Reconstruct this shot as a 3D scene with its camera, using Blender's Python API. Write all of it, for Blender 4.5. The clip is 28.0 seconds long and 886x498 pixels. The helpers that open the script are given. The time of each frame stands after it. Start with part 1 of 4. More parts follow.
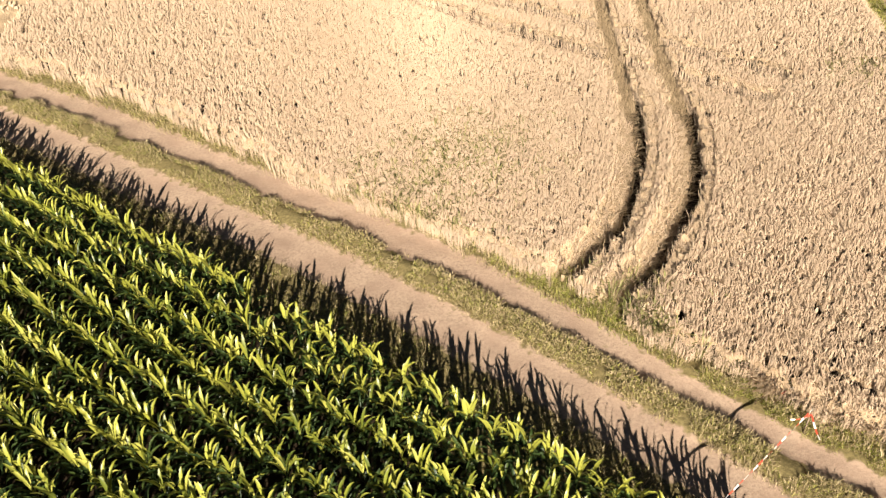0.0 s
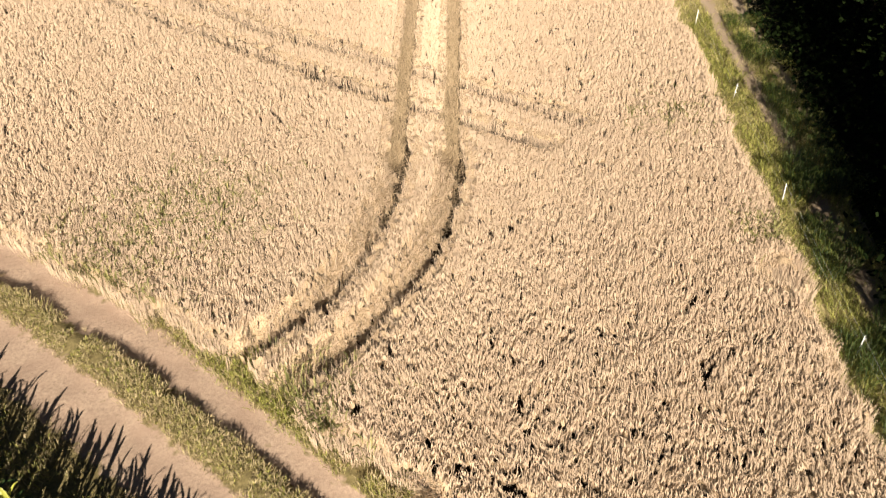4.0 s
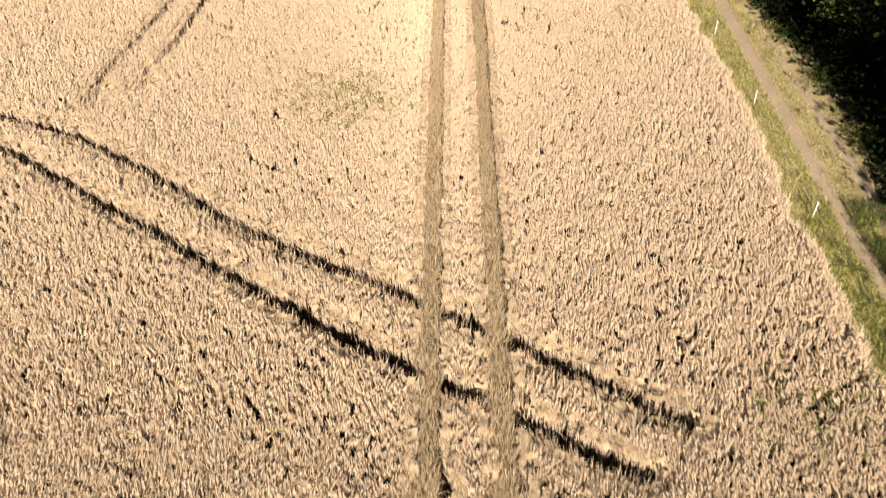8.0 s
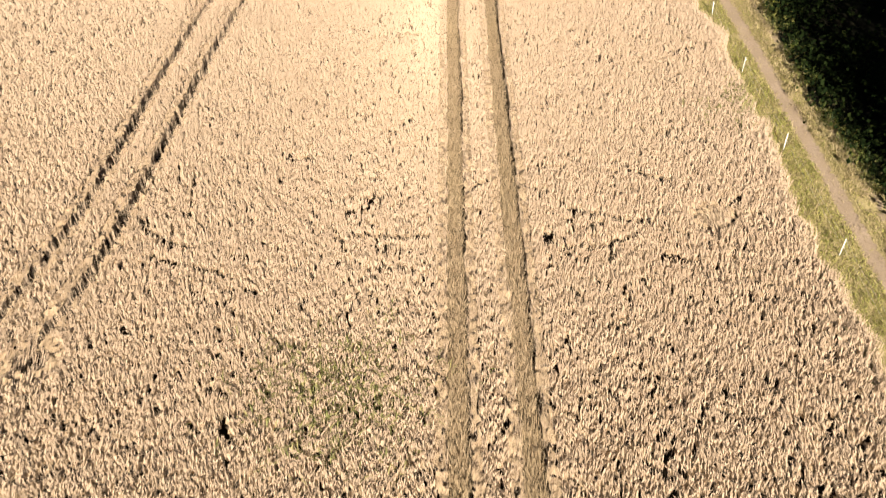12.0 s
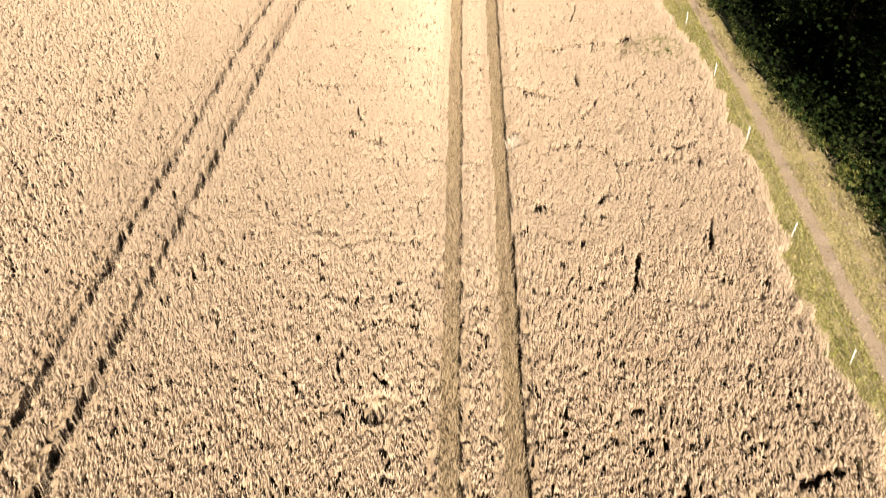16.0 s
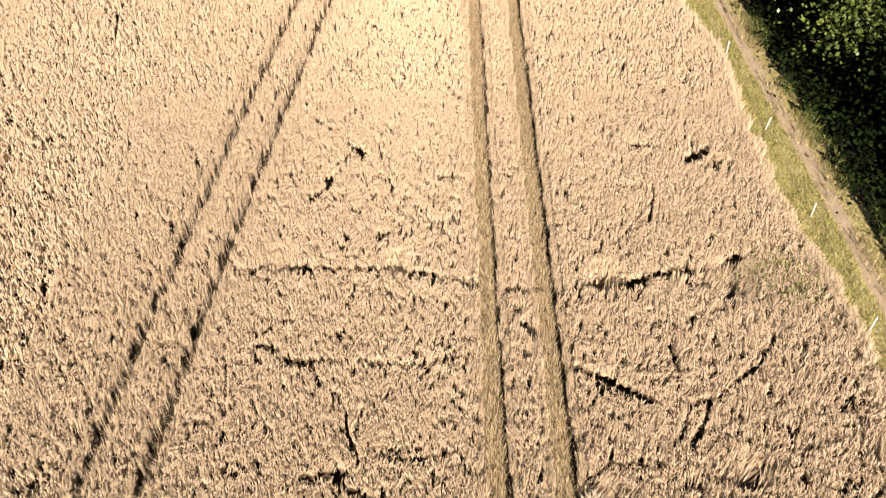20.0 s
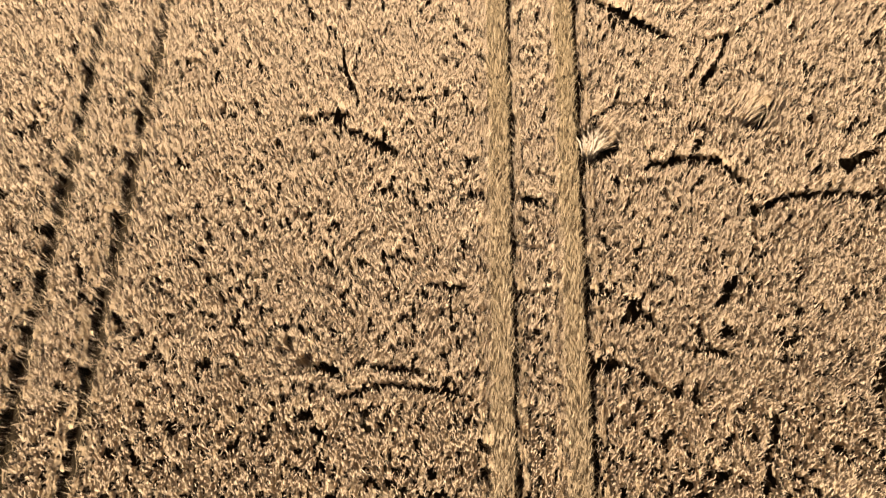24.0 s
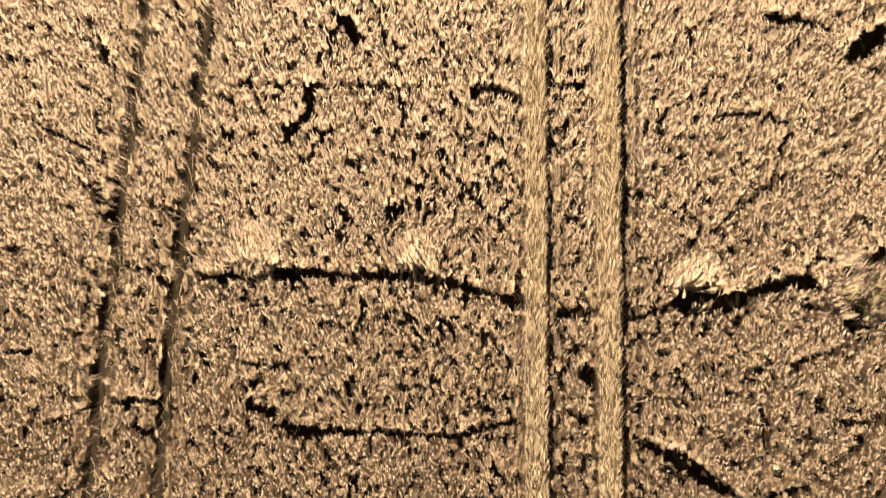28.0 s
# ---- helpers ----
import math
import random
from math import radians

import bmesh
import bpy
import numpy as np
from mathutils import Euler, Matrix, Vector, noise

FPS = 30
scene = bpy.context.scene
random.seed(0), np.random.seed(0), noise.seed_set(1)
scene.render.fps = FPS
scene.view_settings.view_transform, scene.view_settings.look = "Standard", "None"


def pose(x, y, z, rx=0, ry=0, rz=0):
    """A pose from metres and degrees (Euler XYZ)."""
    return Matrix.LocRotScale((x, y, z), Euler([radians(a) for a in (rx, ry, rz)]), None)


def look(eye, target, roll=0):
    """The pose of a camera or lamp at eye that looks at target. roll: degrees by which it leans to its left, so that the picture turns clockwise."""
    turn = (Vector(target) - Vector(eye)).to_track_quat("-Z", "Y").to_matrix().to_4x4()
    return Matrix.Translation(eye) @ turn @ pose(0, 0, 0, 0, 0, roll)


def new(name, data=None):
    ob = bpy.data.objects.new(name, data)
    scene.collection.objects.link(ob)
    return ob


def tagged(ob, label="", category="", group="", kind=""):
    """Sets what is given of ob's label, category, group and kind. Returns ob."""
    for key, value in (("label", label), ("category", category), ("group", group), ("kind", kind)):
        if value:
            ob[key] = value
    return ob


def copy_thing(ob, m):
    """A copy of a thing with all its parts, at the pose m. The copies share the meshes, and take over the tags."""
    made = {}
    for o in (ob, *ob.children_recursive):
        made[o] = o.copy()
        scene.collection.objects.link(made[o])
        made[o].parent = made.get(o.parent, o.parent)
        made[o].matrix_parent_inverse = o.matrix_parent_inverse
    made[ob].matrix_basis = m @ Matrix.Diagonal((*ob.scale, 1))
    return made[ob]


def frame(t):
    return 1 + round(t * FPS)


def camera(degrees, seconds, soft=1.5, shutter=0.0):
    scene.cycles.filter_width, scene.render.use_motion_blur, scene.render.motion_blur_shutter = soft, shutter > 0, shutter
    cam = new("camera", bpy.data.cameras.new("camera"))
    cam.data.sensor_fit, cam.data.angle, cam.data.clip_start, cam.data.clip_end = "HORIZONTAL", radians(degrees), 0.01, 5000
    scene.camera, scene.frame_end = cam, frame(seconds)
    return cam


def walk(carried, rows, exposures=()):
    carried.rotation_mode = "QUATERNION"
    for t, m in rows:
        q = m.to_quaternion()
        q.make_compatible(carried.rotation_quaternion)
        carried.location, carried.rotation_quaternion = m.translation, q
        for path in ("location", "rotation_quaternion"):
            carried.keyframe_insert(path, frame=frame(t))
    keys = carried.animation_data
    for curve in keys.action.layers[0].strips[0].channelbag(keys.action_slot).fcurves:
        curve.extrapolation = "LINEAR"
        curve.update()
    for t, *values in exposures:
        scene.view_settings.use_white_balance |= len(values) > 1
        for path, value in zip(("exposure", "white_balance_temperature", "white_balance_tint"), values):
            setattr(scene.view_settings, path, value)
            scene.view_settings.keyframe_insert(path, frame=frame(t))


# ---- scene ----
cam = camera(56.0, 28.0, 1.3, 0.3)
PATH = [
    (0, (-7.086, -2.066, 18.249), (-7.151, -0.594, 16.896), -3.1),
    (0.5, (-5.915, -2.008, 17.792), (-5.99, -0.524, 16.454), -3.2),
    (1, (-4.362, -1.879, 17.424), (-4.407, -0.382, 16.098), -2.1),
    (1.5, (-1.233, -1.32, 16.836), (-1.308, 0.183, 15.519), -2.7),
    (2, (0.855, -0.877, 16.118), (0.788, 0.645, 14.822), -2.5),
    (2.5, (1.675, -0.754, 15.882), (1.619, 0.777, 14.596), -2.0),
    (4.5, (1.713, 3.086, 16.13), (1.631, 4.616, 14.845), -3.2),
    (5, (1.188, 4.78, 16.014), (1.119, 6.321, 14.74), -2.8),
    (5.5, (0.981, 5.484, 16.095), (0.915, 7.026, 14.824), -2.7),
    (6, (0.879, 6.038, 16.259), (0.812, 7.575, 14.981), -2.8),
    (6.5, (0.703, 6.916, 16.401), (0.642, 8.45, 15.119), -2.7),
    (7, (0.621, 8.694, 16.582), (0.557, 10.224, 15.295), -2.9),
    (7.5, (0.399, 11.212, 16.959), (0.338, 12.731, 15.659), -3.0),
    (8, (0.116, 14.074, 17.226), (0.06, 15.592, 15.925), -2.7),
    (8.5, (-0.13, 16.828, 17.452), (-0.186, 18.345, 16.15), -2.7),
    (9, (-0.334, 18.532, 17.553), (-0.388, 20.051, 16.253), -2.7),
    (9.5, (-0.345, 19.192, 17.469), (-0.402, 20.718, 16.177), -2.8),
    (10, (-0.352, 19.667, 17.49), (-0.413, 21.191, 16.197), -2.9),
    (10.5, (-0.316, 20.905, 17.696), (-0.382, 22.419, 16.39), -3.0),
    (11, (-0.447, 23.047, 17.863), (-0.51, 24.557, 16.553), -3.1),
    (11.5, (-0.629, 25.912, 18.113), (-0.691, 27.418, 16.797), -3.4),
    (13.5, (-0.339, 35.577, 18.237), (-0.362, 37.106, 16.947), -0.8),
    (14, (-0.251, 39.331, 18.617), (-0.302, 40.869, 17.34), -1.5),
    (14.5, (-0.278, 42.326, 19.038), (-0.336, 43.856, 17.752), -1.7),
    (15, (-0.142, 44.293, 19.309), (-0.206, 45.815, 18.014), -1.9),
    (15.5, (-0.164, 45.86, 19.537), (-0.228, 47.374, 18.233), -1.9),
    (16, (-0.366, 48.175, 19.909), (-0.426, 49.676, 18.59), -1.8),
    (16.5, (-0.626, 51.438, 20.305), (-0.686, 52.923, 18.967), -1.8),
    (17, (-1.116, 55.612, 20.769), (-1.166, 57.072, 19.404), -1.6),
    (17.5, (-1.76, 59.829, 21.07), (-1.791, 61.266, 19.679), -1.0),
    (18, (-2.015, 62.564, 21.189), (-2.037, 63.984, 19.781), -0.7),
    (18.5, (-2.0, 64.029, 21.155), (-2.02, 65.444, 19.741), -0.7),
    (19, (-1.972, 64.777, 21.057), (-1.993, 66.187, 19.639), -0.8),
    (19.5, (-2.085, 65.522, 20.95), (-2.101, 66.927, 19.527), -0.7),
    (20, (-2.193, 66.385, 20.938), (-2.206, 67.775, 19.5), -0.6),
    (20.5, (-2.186, 66.54, 20.75), (-2.201, 67.877, 19.263), -0.7),
    (21, (-2.282, 66.402, 20.595), (-2.291, 67.652, 19.034), -0.4),
    (21.5, (-2.26, 66.312, 20.505), (-2.272, 67.432, 18.848), -0.8),
    (22, (-2.092, 66.13, 20.435), (-2.117, 67.118, 18.696), -1.5),
    (22.5, (-2.067, 66.169, 20.476), (-2.095, 67.004, 18.659), -1.9),
    (24.5, (-2.118, 70.098, 21.064), (-2.149, 70.611, 19.132), -3.4),
    (25, (-2.213, 73.259, 21.263), (-2.25, 73.72, 19.317), -4.5),
    (25.5, (-2.356, 76.495, 21.492), (-2.392, 76.852, 19.525), -6.0),
    (26, (-2.452, 78.343, 21.577), (-2.487, 78.635, 19.598), -6.9),
    (26.5, (-2.497, 78.942, 21.549), (-2.531, 79.214, 19.567), -7.5),
    (27, (-2.536, 79.49, 21.49), (-2.573, 79.761, 19.509), -8.0),
    (27.5, (-2.77, 81.609, 21.454), (-2.798, 81.804, 19.463), -8.3),
    (28, (-3.152, 84.975, 21.09), (-3.162, 85.045, 19.091), -8.1),
]
walk(cam, [(t, look(eye, target, roll)) for t, eye, target, roll in PATH],
     exposures=((0, 1.67, 6300, 10), (5, 1.56, 6300, 10), (10, 1.61, 6250, 10), (14, 1.67, 6250, 10), (19, 1.83, 6200, 10), (22, 1.73, 6600, 10.5), (24.5, 1.84, 6950, 11), (26, 1.76, 7000, 11), (27, 1.80, 7000, 11), (28, 2.24, 6950, 11)))

# world and sun
SUN_EL, SUN_AZ = radians(25.5), radians(177.5)      # low sun behind the walk, a little to its right
world = bpy.data.worlds.new("world")
scene.world = world
world.use_nodes = True
wn = world.node_tree.nodes
sky = wn.new("ShaderNodeTexSky")
sky.sky_type, sky.sun_disc = "NISHITA", False
sky.sun_elevation, sky.sun_rotation = SUN_EL, SUN_AZ
wn["Background"].inputs[1].default_value = 0.0085
world.node_tree.links.new(sky.outputs[0], wn["Background"].inputs[0])
sun_data = bpy.data.lights.new("sun", "SUN")
sun_data.energy, sun_data.angle, sun_data.color = 5.0, radians(0.53), (1.0, 0.89, 0.74)
sun = new("sun", sun_data)
toward = Vector((math.sin(SUN_AZ) * math.cos(SUN_EL), math.cos(SUN_AZ) * math.cos(SUN_EL), math.sin(SUN_EL)))
sun.matrix_world = look(toward * 100, (0, 0, 0))

# ---------- materials ----------
def shader(name, rough=0.7, spec=0.3):
    m = bpy.data.materials.new(name)
    m.use_nodes = True
    b = m.node_tree.nodes["Principled BSDF"]
    b.inputs["Roughness"].default_value = rough
    b.inputs["Specular IOR Level"].default_value = spec
    return m, m.node_tree.nodes, m.node_tree.links, b


def ramp(nodes, stops):
    r = nodes.new("ShaderNodeValToRGB")
    els = r.color_ramp.elements
    while len(els) < len(stops):
        els.new(0.5)
    for e, (p, c) in zip(els, stops):
        e.position, e.color = p, (*c, 1)
    return r


def mixed(nodes, links, fac, a, b, how="MIX"):
    n = nodes.new("ShaderNodeMix")
    n.data_type, n.blend_type = "RGBA", how
    for sock, v in ((n.inputs[0], fac), (n.inputs[6], a), (n.inputs[7], b)):
        if isinstance(v, (int, float)):
            sock.default_value = v
        elif isinstance(v, tuple):
            sock.default_value = (*v, 1)
        else:
            links.new(v, sock)
    return n.outputs[2]


def noisy(nodes, links, scale, detail=3.0, rough=0.55):
    geo = nodes.new("ShaderNodeNewGeometry")
    n = nodes.new("ShaderNodeTexNoise")
    n.inputs["Scale"].default_value, n.inputs["Detail"].default_value, n.inputs["Roughness"].default_value = scale, detail, rough
    links.new(geo.outputs["Position"], n.inputs["Vector"])
    return n.outputs[0]


def stretch(nodes, links, value, lo, hi):
    n = nodes.new("ShaderNodeMapRange")
    n.inputs[1].default_value, n.inputs[2].default_value = lo, hi
    links.new(value, n.inputs[0])
    return n.outputs[0]


def bumped(nodes, links, b, height, strength, distance):
    n = nodes.new("ShaderNodeBump")
    n.inputs["Strength"].default_value, n.inputs["Distance"].default_value = strength, distance
    links.new(height, n.inputs["Height"])
    links.new(n.outputs[0], b.inputs["Normal"])


def leafy(name, stops, patch, thin=0.3, rough=0.6, spec=0.2, big=0.12, full=0.0):
    """Blades and leaves: colour by the single blade, drifted over the ground by a broad noise, partly see-through to light. full: how far a flat blade is shaded as the rounded ear that it stands for."""
    m, nodes, links, b = shader(name, rough, spec)
    geo = nodes.new("ShaderNodeNewGeometry")
    r = ramp(nodes, stops)
    links.new(geo.outputs["Random Per Island"], r.inputs[0])
    drift = stretch(nodes, links, noisy(nodes, links, big, 4), 0.42, 0.7)
    col = mixed(nodes, links, drift, r.outputs[0], mixed(nodes, links, 0.35, r.outputs[0], patch))
    links.new(col, b.inputs["Base Color"])
    tr = nodes.new("ShaderNodeBsdfTranslucent")
    links.new(col, tr.inputs[0])
    if full:
        rounded = nodes.new("ShaderNodeMix")
        rounded.data_type = "VECTOR"
        rounded.inputs[0].default_value, rounded.inputs[5].default_value = full, (0, -0.5, 0.87)
        links.new(geo.outputs["Normal"], rounded.inputs[4])
        unit = nodes.new("ShaderNodeVectorMath")
        unit.operation = "NORMALIZE"
        links.new(rounded.outputs[1], unit.inputs[0])
        links.new(unit.outputs[0], b.inputs["Normal"])
    mix = nodes.new("ShaderNodeMixShader")
    mix.inputs[0].default_value = thin
    links.new(b.outputs[0], mix.inputs[1])
    links.new(tr.outputs[0], mix.inputs[2])
    links.new(mix.outputs[0], nodes["Material Output"].inputs[0])
    return m


def earth(name, stops, second, fine=9.0, coarse=0.7, bump=0.5):
    """Soil: grain over broad patches."""
    m, nodes, links, b = shader(name, 0.95, 0.1)
    g = noisy(nodes, links, fine, 6, 0.7)
    r = ramp(nodes, stops)
    links.new(g, r.inputs[0])
    broad = stretch(nodes, links, noisy(nodes, links, coarse, 5), 0.38, 0.68)
    links.new(mixed(nodes, links, broad, r.outputs[0], second), b.inputs["Base Color"])
    bumped(nodes, links, b, g, bump, 0.04)
    return m


def painted(name, colour, rough=0.5, wear=0.15):
    m, nodes, links, b = shader(name, rough, 0.4)
    dark = tuple(c * (1 - wear * 2) for c in colour)
    links.new(mixed(nodes, links, stretch(nodes, links, noisy(nodes, links, 14, 5), 0.4, 0.75), colour, dark), b.inputs["Base Color"])
    return m


def barky(name, light, dark, scale=6):
    m, nodes, links, b = shader(name, 0.9, 0.15)
    n = noisy(nodes, links, scale, 6, 0.7)
    r = ramp(nodes, [(0.38, dark), (0.6, light)])
    links.new(n, r.inputs[0])
    links.new(r.outputs[0], b.inputs["Base Color"])
    bumped(nodes, links, b, n, 0.7, 0.03)
    return m


STRAW = leafy("ripe_straw", [(0.0, (0.365, 0.268, 0.180)), (0.3, (0.405, 0.302, 0.208)), (0.75, (0.425, 0.320, 0.223)), (1.0, (0.445, 0.338, 0.238))], (0.40, 0.292, 0.195), 0.12, 0.8, 0.05, full=0.6)
def tangle():
    """Matted straw, seen as short strands."""
    m, nodes, links, b = shader("straw_tangle", 0.85, 0.1)
    g = noisy(nodes, links, 26, 5, 0.75)
    r = ramp(nodes, [(0.28, (0.23, 0.160, 0.09)), (0.46, (0.42, 0.305, 0.185)), (0.68, (0.49, 0.37, 0.24))])
    links.new(g, r.inputs[0])
    broad = stretch(nodes, links, noisy(nodes, links, 0.13, 5), 0.42, 0.7)
    links.new(mixed(nodes, links, broad, r.outputs[0], mixed(nodes, links, 0.25, r.outputs[0], (0.36, 0.25, 0.15))), b.inputs["Base Color"])
    bumped(nodes, links, b, g, 0.6, 0.05)
    return m


TANGLE = tangle()
PALE = leafy("pale_straw", [(0.0, (0.40, 0.30, 0.19)), (1.0, (0.60, 0.47, 0.33))], (0.46, 0.35, 0.22), 0.3, 0.8, 0.08)
LAID = leafy("flattened_straw", [(0.0, (0.27, 0.195, 0.112)), (0.6, (0.40, 0.295, 0.18)), (1.0, (0.48, 0.365, 0.235))], (0.40, 0.30, 0.16), 0.25)
WEED = leafy("weeds", [(0.0, (0.15, 0.16, 0.05)), (0.7, (0.25, 0.24, 0.085)), (1.0, (0.38, 0.33, 0.14))], (0.3, 0.26, 0.1), 0.3)
GRASS = leafy("verge_grass", [(0.0, (0.10, 0.115, 0.02)), (0.5, (0.26, 0.265, 0.05)), (1.0, (0.42, 0.39, 0.11))], (0.42, 0.35, 0.15), 0.3, big=0.5)
DRY = leafy("dry_grass", [(0.0, (0.24, 0.19, 0.085)), (0.6, (0.40, 0.315, 0.17)), (1.0, (0.50, 0.40, 0.24))], (0.31, 0.27, 0.10), 0.25, big=0.6)
# Weeds kept near black-green to supply shade that the trees leave out.
SHADE_WEED = leafy("shade_weeds", [(0.0, (0.018, 0.03, 0.006)), (0.6, (0.045, 0.07, 0.012)), (1.0, (0.12, 0.14, 0.03))], (0.03, 0.045, 0.008), 0.2, 0.55, 0.25, big=0.6)
# Lower corn leaves carry the shade between the rows in their colour.
SHADED_CORN = leafy("shaded_corn_leaf", [(0.0, (0.014, 0.028, 0.008)), (0.5, (0.019, 0.036, 0.008)), (1.0, (0.055, 0.08, 0.018))], (0.045, 0.065, 0.012), 0.10, 0.45, 0.4, big=0.3)
# Whorl leaves are yellower by nature, and painted brighter as the sunlit tops.
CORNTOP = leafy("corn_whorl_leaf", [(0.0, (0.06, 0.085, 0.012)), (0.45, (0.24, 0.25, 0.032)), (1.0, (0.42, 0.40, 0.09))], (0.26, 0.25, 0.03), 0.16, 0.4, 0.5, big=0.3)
STALK = painted("corn_stalk", (0.16, 0.22, 0.06), 0.5)
# Leaf colour holds the wood's shade; its few brighter leaves stand for sunlit ones.
SHADED_LEAF = leafy("shaded_tree_leaf", [(0.0, (0.006, 0.011, 0.003)), (0.8, (0.010, 0.016, 0.004)), (1.0, (0.03, 0.037, 0.009))], (0.01, 0.017, 0.004), 0.06, 0.85, 0.03)
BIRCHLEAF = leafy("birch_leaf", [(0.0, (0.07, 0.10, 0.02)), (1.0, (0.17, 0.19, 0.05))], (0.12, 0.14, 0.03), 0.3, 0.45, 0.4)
# Natural green of the crowns in sun, beside the near-black one for shade.
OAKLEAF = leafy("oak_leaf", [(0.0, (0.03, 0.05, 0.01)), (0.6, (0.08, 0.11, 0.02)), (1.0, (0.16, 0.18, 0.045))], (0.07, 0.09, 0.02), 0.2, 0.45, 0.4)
BARK = barky("bark", (0.10, 0.08, 0.055), (0.04, 0.03, 0.02))
BIRCH = barky("birch_bark", (0.55, 0.50, 0.42), (0.10, 0.08, 0.06), 3)
# Brown soil, darkened so that ruts and gaps hold deep shade in its colour.
SHADED_SOIL = earth("shaded_field_soil", [(0.3, (0.015, 0.010, 0.006)), (0.7, (0.038, 0.025, 0.014))], (0.028, 0.02, 0.01), 12)
# Litter painted near black, so the shade under the trees is in its colour.
SHADED_FLOOR = earth("shaded_litter", [(0.3, (0.006, 0.005, 0.003)), (0.7, (0.014, 0.011, 0.006))], (0.008, 0.010, 0.004), 7)
WHITE = painted("white_plastic", (0.80, 0.79, 0.74), 0.4, 0.1)
RED = painted("red_plastic", (0.50, 0.06, 0.03), 0.4, 0.15)
YELLOW = painted("yellow_plastic", (0.75, 0.48, 0.04), 0.4)
WOOD = barky("grey_wood", (0.24, 0.18, 0.12), (0.09, 0.07, 0.05), 10)
WIRE = painted("fence_wire", (0.55, 0.54, 0.50), 0.5)


def trodden(name, sands, turfs, second):
    """Wheel-worn earth: sandy where wheels run, turf between, by the surface's own wear value."""
    m, nodes, links, b = shader(name, 0.95, 0.1)
    g = noisy(nodes, links, 11, 6, 0.7)
    sand = ramp(nodes, [(0.32, sands[0]), (0.62, sands[1])])
    turf = ramp(nodes, [(0.35, turfs[0]), (0.65, turfs[1])])
    links.new(g, sand.inputs[0])
    links.new(g, turf.inputs[0])
    sandy = mixed(nodes, links, stretch(nodes, links, noisy(nodes, links, 0.9, 5), 0.4, 0.7), sand.outputs[0], second)
    at = nodes.new("ShaderNodeAttribute")
    at.attribute_name = "wear"
    add = nodes.new("ShaderNodeMath")
    links.new(at.outputs["Fac"], add.inputs[0])
    links.new(stretch(nodes, links, noisy(nodes, links, 3.5, 5), 0.2, 0.8), add.inputs[1])
    links.new(mixed(nodes, links, stretch(nodes, links, add.outputs[0], 0.82, 1.12), turf.outputs[0], sandy), b.inputs["Base Color"])
    bumped(nodes, links, b, g, 0.5, 0.03)
    return m


DIRT = trodden("worn_dirt", ((0.25, 0.175, 0.125), (0.38, 0.28, 0.20)), ((0.09, 0.07, 0.03), (0.20, 0.16, 0.07)), (0.28, 0.195, 0.14))
TRACK = trodden("worn_track", ((0.23, 0.17, 0.12), (0.36, 0.275, 0.195)), ((0.22, 0.18, 0.075), (0.40, 0.325, 0.16)), (0.30, 0.225, 0.15))

# ---------- shared builders ----------
RNG = np.random.default_rng(7)


def smooth_noise(x, y, cell, seed):
    """Value noise from 0 to 1 on a lattice of that cell size."""
    table = np.random.default_rng(seed).random((256, 256))
    fx, fy = x / cell, y / cell
    ix, iy = np.floor(fx).astype(int), np.floor(fy).astype(int)
    tx, ty = fx - ix, fy - iy
    tx, ty = tx * tx * (3 - 2 * tx), ty * ty * (3 - 2 * ty)
    a, b = table[ix % 256, iy % 256], table[(ix + 1) % 256, iy % 256]
    c, d = table[ix % 256, (iy + 1) % 256], table[(ix + 1) % 256, (iy + 1) % 256]
    return (a * (1 - tx) + b * tx) * (1 - ty) + (c * (1 - tx) + d * tx) * ty


def mesh_of(name, co, sizes, index, material):
    me = bpy.data.meshes.new(name)
    me.vertices.add(len(co))
    me.vertices.foreach_set("co", np.ascontiguousarray(co, np.float32).ravel())
    me.loops.add(len(index))
    me.loops.foreach_set("vertex_index", np.ascontiguousarray(index, np.int32))
    me.polygons.add(len(sizes))
    me.polygons.foreach_set("loop_start", np.r_[0, np.cumsum(sizes)[:-1]].astype(np.int32))
    me.update(calc_edges=True)
    me.materials.append(material)
    return me


def blades(name, x, y, z, height, width, lean, turn, material, nod=0.11, drop=0.03):
    """One mesh of standing blades: a narrow stem that widens to a knee, and a nodding tip."""
    n = len(x)
    dx, dy = np.cos(turn), np.sin(turn)
    side = turn + 1.571 + RNG.normal(0, 0.5, n)
    wx, wy = np.cos(side) * width, np.sin(side) * width
    kx, ky, kz = x + dx * lean * height, y + dy * lean * height, z + height * np.sqrt(np.clip(1 - lean**2, 0.02, 1))
    tip = nod * (0.6 + 0.8 * RNG.random(n))
    co = np.empty((n, 5, 3), np.float32)
    co[:, 0] = np.stack([x, y, z], 1)
    co[:, 1] = np.stack([kx + wx, ky + wy, kz], 1)
    co[:, 2] = np.stack([kx - wx, ky - wy, kz], 1)
    tx, ty, tz = kx + dx * tip, ky + dy * tip, kz + drop * (RNG.random(n) * 2 - 0.5)
    co[:, 3] = np.stack([tx - wx * 0.55, ty - wy * 0.55, tz], 1)
    co[:, 4] = np.stack([tx + wx * 0.55, ty + wy * 0.55, tz + 0.2 * width], 1)
    base = np.arange(n, dtype=np.int32)[:, None] * 5
    index = (base + np.array([0, 1, 2, 2, 1, 4, 3], np.int32)).ravel()
    return mesh_of(name, co.reshape(-1, 3), np.tile([3, 4], n), index, material)


